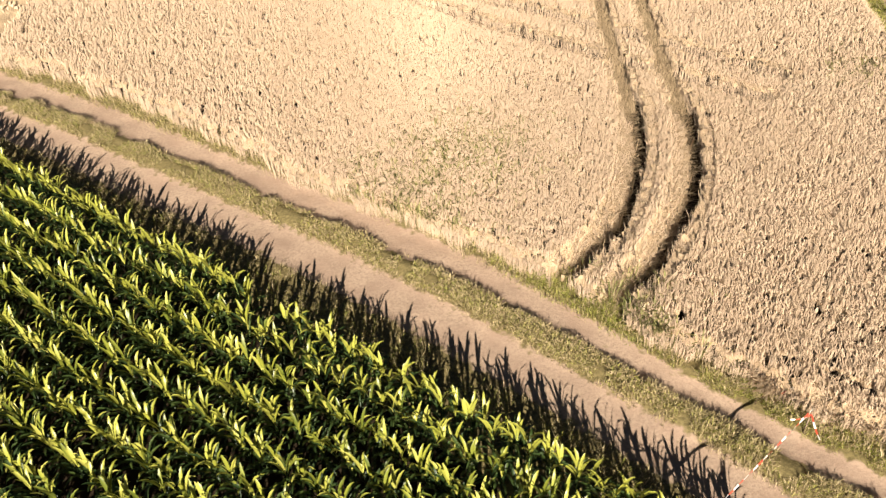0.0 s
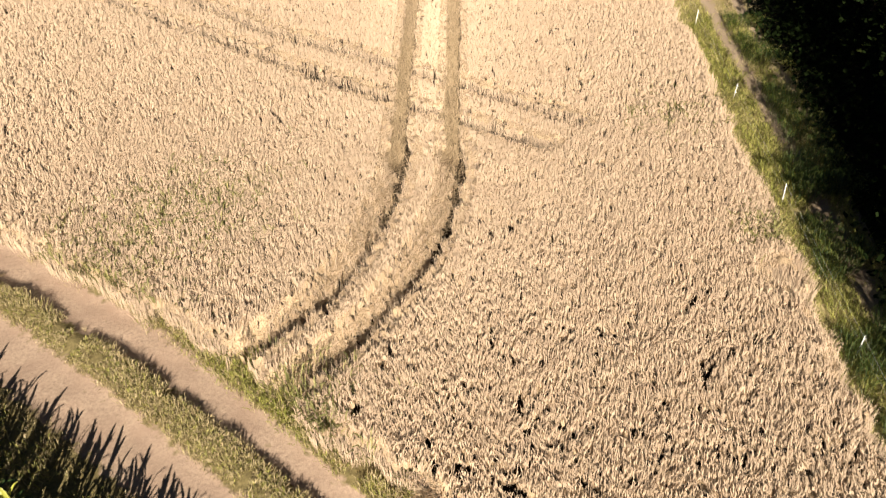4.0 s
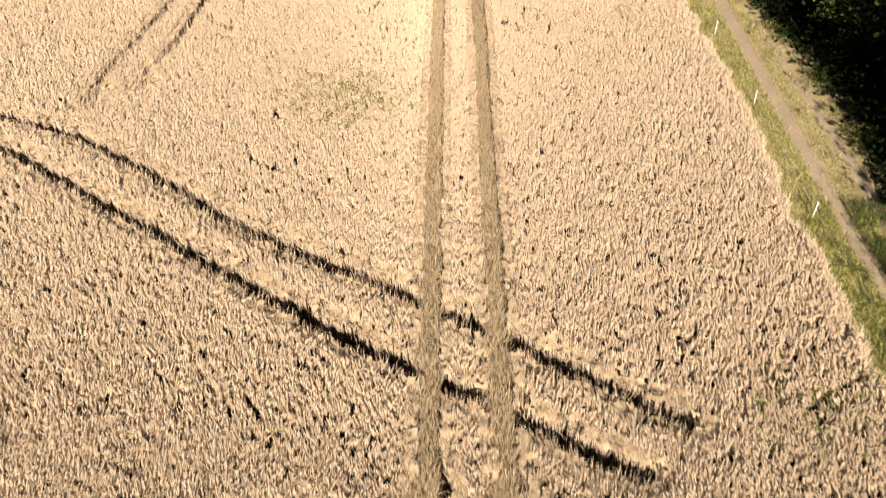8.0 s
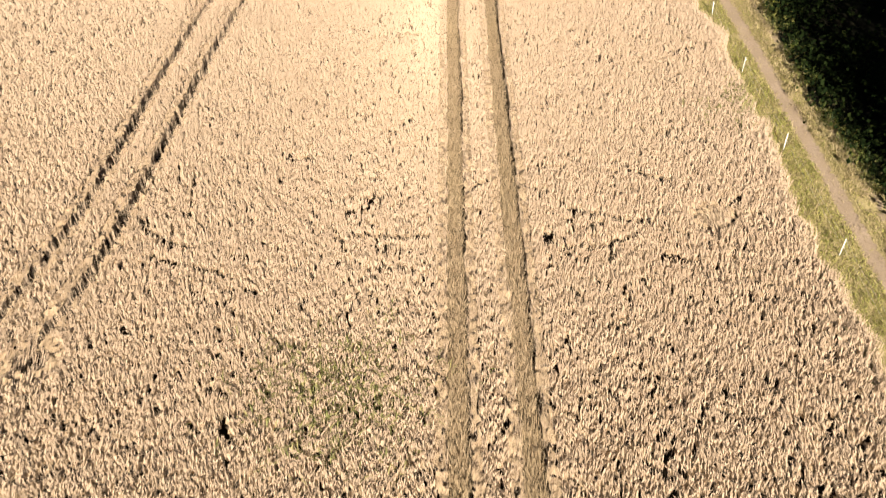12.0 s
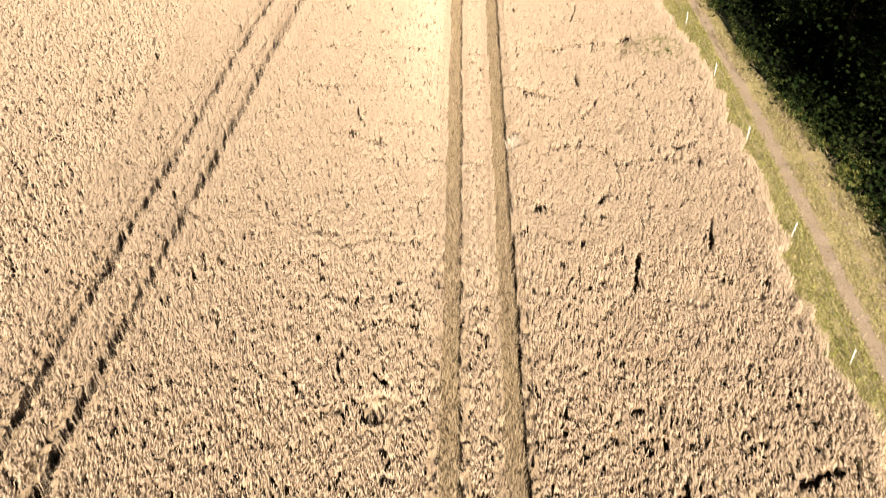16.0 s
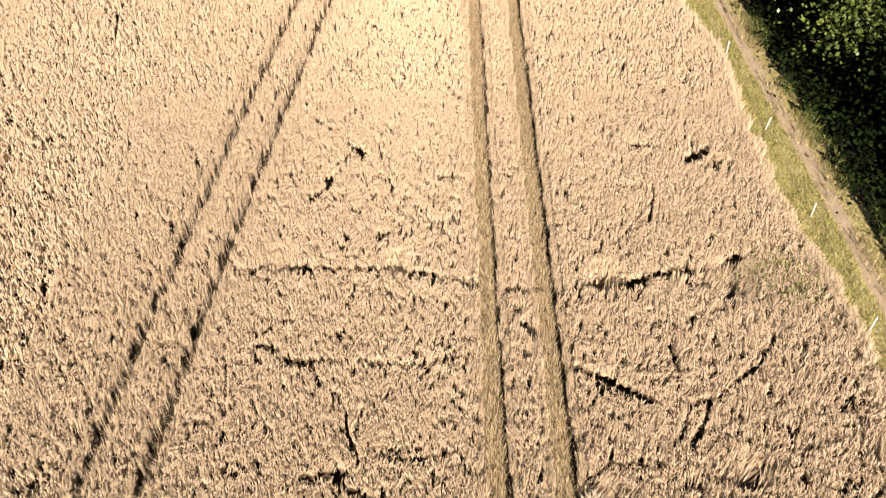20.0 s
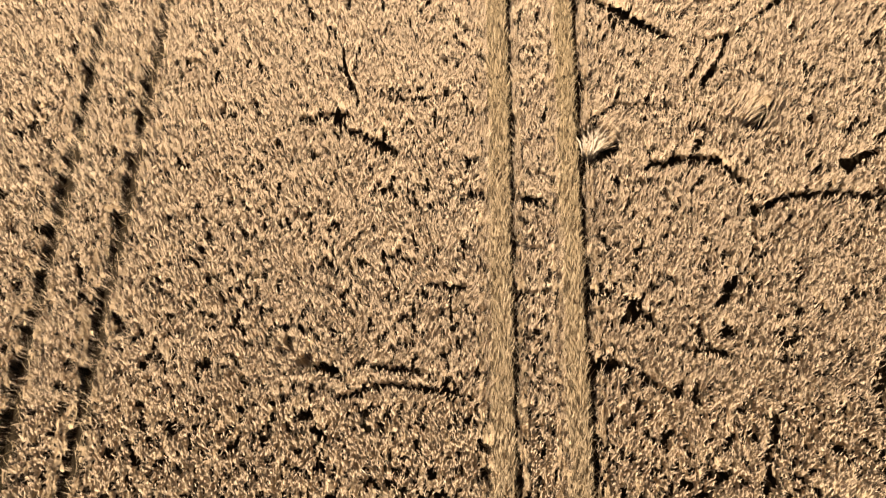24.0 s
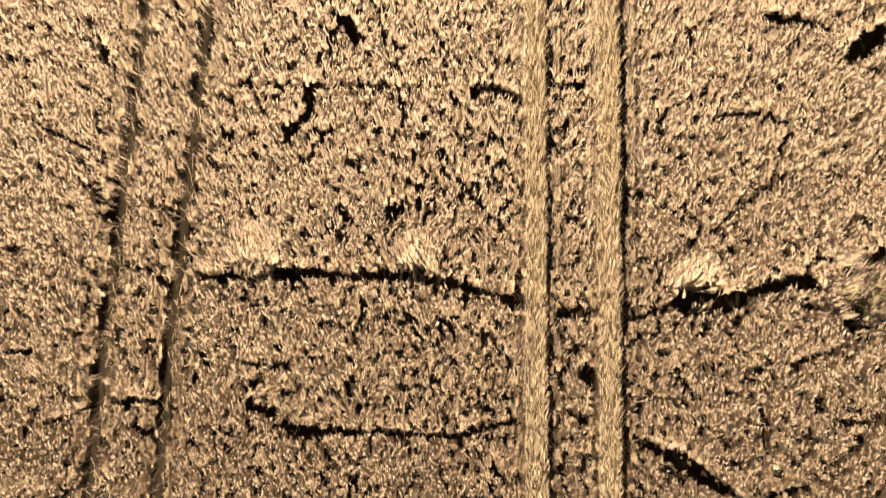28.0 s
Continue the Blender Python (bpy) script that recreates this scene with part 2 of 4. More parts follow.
def ears(name, x, y, top, foot, width, lean, turn, material):
    """One mesh of ears on stalks: each narrow at its foot, widest at the ear, with a pointed nodding tip."""
    n = len(x)
    dx, dy = np.cos(turn), np.sin(turn)
    side = RNG.random(n) * 3.1416
    side = np.where(RNG.random(n) < 0.7, RNG.normal(0, 0.55, n), side)
    wx, wy = np.cos(side) * width, np.sin(side) * width
    run = (top - foot) * lean / np.sqrt(1 - np.clip(lean, 0, 0.95) ** 2)
    mx, my, mz = x + dx * run * 0.75, y + dy * run * 0.75, foot + (top - foot) * 0.72
    tip = 0.03 + 0.075 * RNG.random(n)
    co = np.empty((n, 4, 3), np.float32)
    co[:, 0] = np.stack([x, y, foot], 1)
    co[:, 1] = np.stack([mx + wx, my + wy, mz], 1)
    co[:, 2] = np.stack([x + dx * (run + tip), y + dy * (run + tip), top], 1)
    co[:, 3] = np.stack([mx - wx, my - wy, mz + RNG.normal(0, 0.015, n)], 1)
    index = (np.arange(n, dtype=np.int32)[:, None] * 4 + np.array([0, 1, 2, 3], np.int32)).ravel()
    return mesh_of(name, co.reshape(-1, 3), np.full(n, 4), index, material)


def part(name, bm, material, parent, label=""):
    me = bpy.data.meshes.new(name)
    bm.to_mesh(me)
    bm.free()
    me.materials.append(material)
    ob = new(name, me)
    ob.parent = parent
    return tagged(ob, label)


def tube(bm, points, radii, sides=8):
    """A closed tapered tube along points."""
    rings = []
    for i, p in enumerate(points):
        a, b = Vector(points[max(i - 1, 0)]), Vector(points[min(i + 1, len(points) - 1)])
        q = (b - a).to_track_quat("Z", "Y")
        rings.append([bm.verts.new(Vector(p) + q @ Vector((math.cos(k * 6.2832 / sides) * radii[i], math.sin(k * 6.2832 / sides) * radii[i], 0))) for k in range(sides)])
    for r, s in zip(rings, rings[1:]):
        for k in range(sides):
            bm.faces.new((r[k], r[(k + 1) % sides], s[(k + 1) % sides], s[k]))
    bm.faces.new(rings[0][::-1])
    bm.faces.new(rings[-1])
    for f in bm.faces:
        f.smooth = True
    return bm


# ---------- plan ----------
ROAD_U, ROAD_N = np.array((0.824, -0.566)), np.array((0.566, 0.824))   # along the dirt road, and across it towards the wheat
FIELD_EDGE, POST_X, TRACK_L, TRACK_R = 10.75, 11.3, 12.3, 13.65


def across(x, y):
    return x * ROAD_N[0] + y * ROAD_N[1]


def road_bend(u):
    """How far the farm road swings towards the wheat at a place along it."""
    return np.interp(u, (-46, -38, -33, -27, -20, -15, -11, -8, -4), (-0.9, -0.4, 0.15, 0.4, 0.65, 0.65, 0.4, 0.1, -0.2))


def wood_rim(y):
    """Where the shaded wood begins beside the track."""
    return np.interp(y, (0, 16, 24, 30, 36, 40, 45, 50, 58, 65, 70, 76, 84, 90, 94, 102, 130), (12.2, 12.5, 13.4, 13.7, 13.7, 14.4, 14.1, 13.6, 13.4, 13.9, 14.5, 14.1, 12.9, 12.5, 12.2, 11.9, 11.4))


def path_distance(x, y, points):
    """Distance to a polyline, and the direction of its nearest stretch."""
    best, way = np.full(len(x), 1e9), np.zeros(len(x))
    for (ax, ay), (bx, by) in zip(points, points[1:]):
        lx, ly = bx - ax, by - ay
        t = np.clip(((x - ax) * lx + (y - ay) * ly) / (lx * lx + ly * ly + 1e-9), 0, 1)
        d = np.hypot(x - ax - t * lx, y - ay - t * ly)
        near = d < best
        best[near], way[near] = d[near], math.atan2(ly, lx)
    return best, way


def bent(points, n=4):
    """A smooth line through points."""
    p = [Vector((*q, 0)) for q in points]
    p = [2 * p[0] - p[1], *p, 2 * p[-1] - p[-2]]
    out = []
    for a, b, c, d in zip(p, p[1:], p[2:], p[3:]):
        for k in range(n):
            t = k / n
            v = 0.5 * (2 * b + (c - a) * t + (2 * a - 5 * b + 4 * c - d) * t * t + (3 * b - a - 3 * c + d) * t**3)
            out.append((v.x, v.y))
    return [*out, (p[-2].x, p[-2].y)]


TRAM = [[(s * 0.93, 24.5), (s * 0.92, 60), (s * 0.92, 125)] for s in (-1, 1)]
CURVE = [bent([(-0.72, 25.5), (-0.72, 24.3), (-1.1, 21.8), (-1.9, 19.1), (-3.0, 17.2), (-4.3, 15.9)]),
         bent([(1.1, 25.3), (1.15, 23.6), (0.6, 20.6), (-0.25, 18.4), (-1.4, 16.4), (-3.0, 14.6)])]
CROSS = [bent([(-24, 45.2), (-17.9, 42.1), (-14.5, 40.5), (-10.1, 37.3), (-7.7, 35.3), (-5.0, 33.5), (-2.0, 31.7), (1.3, 29.6), (4.3, 27.5), (5.5, 26.7)]),
         bent([(-24, 43.2), (-16.9, 39.7), (-15.4, 38.7), (-11.6, 35.9), (-8.6, 33.7), (-5.6, 31.5), (-3.5, 30.0), (-1.3, 28.6), (1.5, 26.9), (4.1, 25.2)])]
SIDE = [bent([(-15.0, 42.5), (-14.7, 46.1), (-13.9, 51.3), (-13.4, 63), (-12.4, 74.5), (-11.8, 81.5), (-11.0, 89), (-7, 125)]),
        bent([(-13.5, 43.5), (-12.6, 47.2), (-12.2, 51.8), (-11.7, 63), (-10.7, 74.5), (-10.2, 80.5), (-9.4, 89), (-5.4, 125)])]
CREASES = []
SPOTS = []
CREASES += [(0.13, ((-9.1, 85.0), (-8.1, 85.0), (-6.9, 85.1), (-5.3, 85.0), (-3.9, 85.0), (-2.6, 84.7), (-1.2, 84.3))),
            (0.12, ((-0.4, 84.1), (0.6, 84.1), (1.4, 84.0), (2.2, 84.2))),
            (0.2, ((2.5, 84.3), (3.2, 84.5), (4.0, 84.5))),
            (0.12, ((4.2, 84.6), (5.3, 84.9), (6.0, 84.7))),
            (0.14, ((-8.0, 81.8), (-7.4, 81.7))),
            (0.15, ((-7.1, 81.4), (-6.6, 81.2), (-5.8, 81.2))),
            (0.08, ((-5.8, 81.2), (-4.4, 81.2), (-3.0, 81.1), (-1.9, 81.4), (-1.5, 81.5))),
            (0.06, ((-8.6, 89.7), (-7.2, 89.7), (-5.6, 89.7), (-3.9, 89.7))),
            (0.13, ((-2.5, 89.6), (-1.9, 89.6), (-1.3, 89.4))),
            (0.11, ((-0.5, 89.7), (0.1, 89.7))),
            (0.12, ((-6.6, 89.6), (-6.5, 89.1), (-7.0, 88.6))),
            (0.1, ((-6.0, 90.9), (-5.7, 91.4), (-5.3, 90.9)))]
CREASES += [(0.13, ((1.4, 81.1), (2.5, 80.5), (3.6, 79.8))),
            (0.26, ((0.3, 82.7), (0.5, 82.5))),
            (0.2, ((6.5, 84.9), (7.1, 85.3), (7.5, 85.5))),
            (0.16, ((6.7, 84.3), (6.7, 83.8))),
            (0.04, ((-3.4, 88.2), (-2.6, 87.0), (-1.6, 86.0))),
            (0.05, ((-4.4, 84.5), (-3.9, 83.6), (-3.3, 83.2))),
            (0.05, ((4.6, 87.7), (3.9, 86.7), (3.4, 86.1))),
            (0.2, ((6.7, 90.3), (7.1, 90.7), (7.6, 91.0))),
            (0.13, ((4.8, 91.4), (5.8, 91.3))),
            (0.04, ((-13.6, 89.0), (-13.0, 88.6), (-11.9, 88.1))),
            (0.05, ((-13.0, 81.4), (-11.6, 81.9))),
            (0.09, ((-11.3, 82.0), (-10.1, 81.9)))]
CREASES += [(0.16, ((-6.1, 77.4), (-5.2, 77.5))),
            (0.24, ((-5.2, 77.5), (-4.9, 77.5))),
            (0.1, ((-5.1, 79.0), (-4.7, 78.1))),
            (0.13, ((-4.9, 77.1), (-4.3, 76.8), (-3.7, 76.5))),
            (0.07, ((-3.8, 77.9), (-3.1, 78.0), (-2.2, 78.1))),
            (0.06, ((-2.8, 76.6), (-2.2, 77.0))),
            # This gap stands in for the shadow below the bleached tuft.
            (0.22, ((1.5, 76.2), (2.0, 76.6))),
            (0.07, ((1.5, 77.4), (2.2, 77.8), (2.9, 77.8), (3.8, 77.7))),
            (0.13, ((3.1, 76.1), (4.0, 76.3), (4.7, 76.2), (5.2, 75.7))),
            (0.08, ((5.5, 74.8), (6.3, 75.2))),
            (0.12, ((6.3, 75.2), (7.2, 75.3), (8.5, 75.2))),
            (0.24, ((5.7, 77.2), (6.1, 77.5)))]
CREASES += [(0.1, ((4.7, 79.7), (5.5, 79.9))),
            (0.06, ((5.5, 79.9), (7.0, 81.1), (7.8, 82.1))),
            (0.08, ((5.3, 79.9), (5.0, 79.1), (4.5, 78.4))),
            (0.05, ((4.6, 82.3), (4.5, 81.1))),
            (0.08, ((2.4, 80.8), (3.4, 80.1), (4.2, 79.4))),
            (0.2, ((2.1, 72.5), (2.3, 72.3))),
            (0.08, ((1.3, 72.7), (1.9, 72.7))),
            (0.12, ((1.3, 70.9), (1.8, 70.9))),
            (0.09, ((2.2, 70.8), (2.9, 70.3), (3.3, 70.1))),
            (0.06, ((3.4, 71.3), (4.7, 71.1))),
            (0.07, ((4.5, 72.4), (4.9, 73.0))),
            (0.18, ((-5.8, 71.0), (-5.1, 70.8)))]
CREASES += [(0.08, ((-4.4, 70.9), (-3.6, 70.8), (-2.8, 70.7))),
            (0.07, ((-4.9, 70.1), (-3.8, 70.4), (-2.5, 70.3), (-1.7, 70.1))),
            (0.06, ((-1.9, 75.2), (-0.5, 75.2), (0.6, 75.1))),
            (0.05, ((-0.5, 72.7), (0.6, 72.7))),
            (0.07, ((-2.8, 72.9), (-1.9, 72.8))),
            (0.1, ((-9.4, 79.2), (-9.0, 79.1))),
            (0.13, ((-10.5, 72.0), (-10.2, 71.7))),
            (0.13, ((-13.3, 77.9), (-13.1, 77.8))),
            (0.15, ((-12.4, 76.5), (-12.2, 76.4))),
            (0.15, ((-12.7, 74.4), (-12.3, 74.4))),
            (0.12, ((7.9, 76.1), (8.8, 76.4)))]
CREASES += [(0.09, ((-3.8, 66.3), (-3.1, 66.5), (-2.5, 66.4))),
            (0.04, ((-2.5, 66.4), (-1.2, 65.8))),
            (0.1, ((-2.9, 64.1), (-2.7, 63.7))),
            (0.22, ((-3.2, 62.7), (-2.6, 63.0))),
            (0.09, ((5.9, 68.3), (6.5, 67.8))),
            (0.1, ((6.9, 68.5), (7.0, 68.0))),
            (0.13, ((7.2, 68.3), (7.2, 67.4))),
            (0.05, ((7.2, 67.4), (8.0, 67.0))),
            (0.1, ((8.4, 71.5), (8.0, 69.9))),
            (0.08, ((5.5, 69.7), (5.1, 67.9))),
            (0.17, ((8.4, 60.6), (9.5, 61.0))),
            (0.06, ((1.3, 61.9), (2.3, 62.1)))]
CREASES += [(0.09, ((7.1, 85.1), (7.0, 83.9))),
            (0.1, ((-1.5, 69.0), (-1.3, 68.9)))]
CREASES += [(0.08, ((-7.1, 53.7), (-6.4, 53.7), (-5.6, 53.5))),
            (0.07, ((-5.0, 53.7), (-4.0, 53.8))),
            (0.04, ((-9.7, 53.8), (-7.9, 53.4))),
            (0.03, ((-3.8, 55.2), (-2.4, 56.0), (-1.3, 56.6))),
            (0.06, ((1.3, 56.9), (2.4, 56.7), (3.5, 56.3))),
            (0.03, ((3.5, 56.3), (5.1, 55.7), (6.3, 54.6))),
            (0.1, ((-0.8, 51.1), (0.3, 51.9))),
            (0.06, ((1.1, 52.4), (2.3, 52.6), (3.9, 52.3), (5.0, 52.2))),
            (0.16, ((5.3, 52.2), (5.8, 51.9), (6.5, 51.6))),
            (0.05, ((0.9, 52.2), (1.7, 51.4), (2.3, 50.9))),
            (0.08, ((2.8, 50.1), (4.1, 49.8), (5.1, 49.2), (5.7, 49.5)))]
CREASES += [(0.08, ((2.5, 48.2), (3.6, 48.2), (4.4, 48.5), (5.2, 49.0))),
            (0.08, ((-4.2, 49.0), (-3.3, 49.0), (-2.4, 48.9), (-1.8, 49.0))),
            (0.08, ((-11.8, 50.4), (-11.2, 49.6), (-10.2, 48.9), (-9.3, 48.7))),
            (0.04, ((-9.3, 48.7), (-8.4, 49.2), (-7.1, 50.6))),
            (0.04, ((-8.2, 50.6), (-5.9, 51.0), (-4.0, 51.1), (-2.3, 51.1))),
            (0.1, ((-10.7, 48.2), (-9.2, 47.7), (-8.1, 47.3))),
            (0.13, ((5.6, 47.7), (6.6, 47.3))),
            (0.18, ((2.0, 48.8), (2.1, 48.5))),
            (0.18, ((7.5, 49.6), (7.4, 48.7))),
            (0.1, ((8.6, 50.5), (7.7, 49.7)))]
CREASES += [(0.07, ((8.2, 26.8), (9.1, 27.5), (10.0, 27.9))),
            (0.03, ((-1.2, 33.9), (-2.0, 33.1))),
            (0.07, ((-7.1, 42.0), (-7.0, 41.3))),
            (0.1, ((5.7, 29.6), (5.7, 29.1)))]
CREASES += [(0.04, ((-10.5, 54.0), (-10.0, 50.5))),
            (0.04, ((-11.7, 51.3), (-10.0, 50.5), (-9.2, 49.5))),
            (0.12, ((-7.4, 38.5), (-7.0, 38.1), (-6.2, 37.7))),
            (0.12, ((-7.0, 41.5), (-6.8, 41.2))),
            (0.07, ((5.6, 53.3), (7.0, 52.9))),
            (0.07, ((2.8, 38.7), (2.8, 38.2)))]
CREASES += [(0.13, ((1.25, 12.35), (1.5, 12.25))), (0.13, ((2.0, 12.0), (2.7, 11.6), (3.1, 11.2))), (0.1, ((4.2, 10.6), (5.2, 9.9), (6.2, 9.3))), (0.05, ((5.4, 27.2), (5.3, 26.2))),
            (0.04, ((6.5, 16.6), (7.5, 17.5)))]
CREASES += [(0.062, ((-6.0, 91.6), (-5.5, 90.9), (-5.3, 90.8))),
            (0.06, ((-6.1, 90.7), (-5.4, 91.0))),
            (0.0675, ((3.4, 88.9), (4.5, 89.0))),
            (0.0375, ((3.2, 86.0), (4.9, 87.4))),
            (0.0525, ((1.3, 82.1), (2.6, 82.0))),
            (0.136, ((2.7, 84.2), (3.9, 84.3))),
            (0.0868, ((5.2, 85.0), (5.9, 84.9))),
            (0.112, ((5.6, 84.3), (6.0, 84.2))),
            (0.0375, ((4.4, 82.1), (4.6, 80.7))),
            (0.045, ((5.3, 82.9), (6.5, 83.3))),
            (0.0375, ((-2.8, 82.2), (-1.9, 81.6))),
            (0.0744, ((0.2, 82.6), (0.7, 82.7)))]
CREASES += [(0.062, ((-0.1, 81.6), (0.6, 81.6))),
            (0.045, ((4.6, 82.5), (4.6, 80.7))),
            (0.045, ((-1.5, 77.6), (-1.0, 77.7))),
            (0.06, ((4.6, 77.5), (5.2, 77.3))),
            (0.0868, ((5.4, 75.2), (5.5, 74.7))),
            (0.045, ((-4.1, 75.5), (-3.2, 75.3))),
            (0.06, ((-0.6, 75.2), (0.6, 74.8))),
            (0.0375, ((2.3, 75.6), (3.0, 75.5))),
            (0.0744, ((-10.0, 84.5), (-9.9, 84.0))),
            (0.0744, ((-11.6, 83.6), (-11.5, 83.4))),
            (0.06, ((4.3, 72.3), (5.0, 73.2))),
            (0.06, ((3.8, 71.4), (4.5, 71.2)))]
CREASES += [(0.062, ((7.0, 76.7), (7.0, 76.2))),
            (0.0868, ((8.0, 75.9), (8.6, 76.5))),
            (0.062, ((9.6, 80.0), (9.7, 79.6))),
            (0.0744, ((8.9, 78.3), (9.0, 78.1))),
            (0.062, ((10.2, 81.4), (9.7, 81.8))),
            (0.06, ((5.1, 88.3), (4.8, 87.2))),
            (0.0744, ((7.8, 90.7), (7.7, 89.7))),
            (0.062, ((7.9, 88.1), (7.9, 87.6))),
            (0.0744, ((9.3, 79.9), (9.3, 79.0))),
            (0.0744, ((9.4, 78.3), (9.4, 77.9))),
            (0.045, ((4.3, 90.6), (4.3, 89.6))),
            (0.062, ((-17.5, 101.1), (-17.1, 99.0)))]
CREASES += [(0.062, ((-19.0, 75.7), (-16.8, 73.3))),
            (0.0525, ((7.8, 70.2), (8.1, 70.9))),
            (0.062, ((-6.6, 53.6), (-6.1, 53.4))),
            (0.06, ((-4.9, 53.6), (-4.3, 53.3))),
            (0.062, ((-13.8, 57.5), (-13.6, 57.1))),
            (0.062, ((-12.2, 57.3), (-12.0, 56.9))),
            (0.045, ((5.3, 68.9), (5.3, 68.4))),
            (0.0525, ((9.2, 29.3), (9.1, 28.6)))]
CREASES += [(0.0744, ((7.0, 14.5), (7.3, 15.1))),
            (0.0744, ((10.3, 35.2), (9.7, 35.0)))]
SPOTS += [(-14.6, 43.3, 1.2, 1.3), (-13.0, 44.0, 0.9, 1.0), (7.5, 49.6, 0.8, 2.2), (1.75, 76.9, 0.45, 0.5), (-3.9, 85.4, 0.5, 1.8), (-7.9, 85.5, 0.7, 1.9), (3.0, 84.7, 0.7, 1.4),
          (6.9, 84.6, 0.9, 0.8), (10.2, 18.5, 0.9, 1.2), (5.9, 77.6, 0.6, 1.0), (-2.9, 63.0, 0.6, 1.3), (7.0, 67.6, 0.6, 1.0)]

# ---------- ground, road, track, forest floor ----------
def sheet(name, us, vs, place, material, wear=None, skirt=0.25):
    """A ground strip on a grid, with a turned-down rim; place gives x, y, z for grid values."""
    u, v = np.meshgrid(us, vs, indexing="ij")
    x, y, z = place(u.ravel(), v.ravel())
    nu, nv = len(us), len(vs)
    i, j = np.meshgrid(np.arange(nu - 1), np.arange(nv - 1), indexing="ij")
    a = (i * nv + j).ravel()
    index = np.stack([a, a + nv, a + nv + 1, a + 1], 1).ravel()
    me = mesh_of(name, np.stack([x, y, z], 1), np.full(len(a), 4), index, material)
    if wear is not None:
        at = me.attributes.new("wear", "FLOAT", "POINT")
        at.data.foreach_set("value", wear(u.ravel(), v.ravel()).astype(np.float32))
    for p in me.polygons:
        p.use_smooth = True
    return new(name, me)


edges = np.r_[-2500, -400, -120, np.arange(-60, 61, 4), 120, 400, 2500]
tagged(sheet("ground", edges, edges + 40, lambda u, v: (u, v, 0 * u - 0.06), SHADED_SOIL), "brown field soil under the ripe wheat, darkened to hold its shade", "ground", kind="structure")


def wheel(d, half):
    return np.clip(1 - (np.abs(d) / half) ** 3, 0, 1)


def wander(u, seed, amount=0.25):
    return (smooth_noise(u, 0 * u, 7.0, seed) - 0.5) * 2 * amount


def road_wear(u, v):
    return np.clip(wheel(v - 6.9 - wander(u, 3, 0.15), 0.98) + wheel(v - np.interp(u, (-15, -8), (9.05, 8.9)) - wander(u, 4, 0.15), np.interp(u, (-15, -8), (0.8, 0.55))), 0, 1) * 0.9


def road_place(u, v):
    w = v + road_bend(u)
    x, y = u * ROAD_U[0] + w * ROAD_N[0], u * ROAD_U[1] + w * ROAD_N[1]
    z = 0.03 - 0.09 * road_wear(u, v) + 0.05 * smooth_noise(x, y, 0.6, 5) + 0.08 * np.exp(-((v - 8.15) / 0.3) ** 2)
    return x, y, z


tagged(sheet("road", np.arange(-52, 60, 0.3), np.arange(3.4, 10.7, 0.14), road_place, DIRT, road_wear), "sandy two-rut farm road with a grassy middle strip", "dirt road", kind="structure")


def track_line(y):
    return -1.15 * np.clip((y - 78) / 22, 0, 1.6) ** 1.2


def track_wear(u, v):
    return np.clip(wheel(v - TRACK_L - wander(u, 8, 0.12), 0.36) + 0.85 * wheel(v - TRACK_R - wander(u, 9, 0.12), 0.32) * np.clip((62 - u) / 25, 0.5, 1) + 0.25 * wheel(v - 13.1, 0.7), 0, 1) * 0.85


def track_place(u, v):
    return v + track_line(u), u, 0.03 - 0.07 * track_wear(u, v) + 0.05 * smooth_noise(u, v, 0.5, 6)


tagged(sheet("track", np.arange(-12, 130, 0.3), np.arange(10.3, 16.2, 0.14), track_place, TRACK, track_wear), "grassy vehicle track beside the wood", "track", kind="structure")
# This near-black sheet starts where the shade of the wood begins.
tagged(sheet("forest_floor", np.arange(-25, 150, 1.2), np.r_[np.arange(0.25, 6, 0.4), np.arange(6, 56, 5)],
             lambda u, v: (v + wood_rim(u) + 0.5 * (smooth_noise(u, v, 1.5, 12) - 0.5), u, 0.09 + 0.25 * smooth_noise(u, v, 2.5, 11) * np.clip(v - 0.5, 0, 1)), SHADED_FLOOR), "leaf litter under the trees, darkened to hold their shade", "forest floor", kind="structure")

# ---------- wheat ----------
def inside(x, y):
    """How far inside the wheat a place lies, with a ragged rim."""
    rag = (smooth_noise(x, y, 0.7, 21) - 0.5) * 0.5 + (smooth_noise(x, y, 3.0, 22) - 0.5) * 0.7
    return np.minimum(across(x, y) - 9.95 - 0.65 * road_bend(x * ROAD_U[0] + y * ROAD_U[1]), FIELD_EDGE + track_line(y) - x) + rag


def scatter(x0, x1, y0, y1, per):
    n = int((x1 - x0) * (y1 - y0) * per)
    return RNG.uniform(x0, x1, n), RNG.uniform(y0, y1, n)


def outer_side(x, y, line):
    """Whether a place lies on the low-x side of a rut that runs towards low y."""
    ys, xs = zip(*sorted((q[1], q[0]) for q in line))
    return (x < np.interp(y, ys, xs)) & (y > ys[0]) & (y < ys[-1])


def slope(x, y):
    """How much lower the crop lies on the trampled outer side of the curved ruts."""
    f = np.ones(len(x))
    for line in CURVE:
        d = path_distance(x, y, line)[0]
        k = outer_side(x, y, line)
        f[k] = np.minimum(f[k], np.clip(0.12 + (d[k] - 0.1) * 1.3, 0.12, 1))
    return f


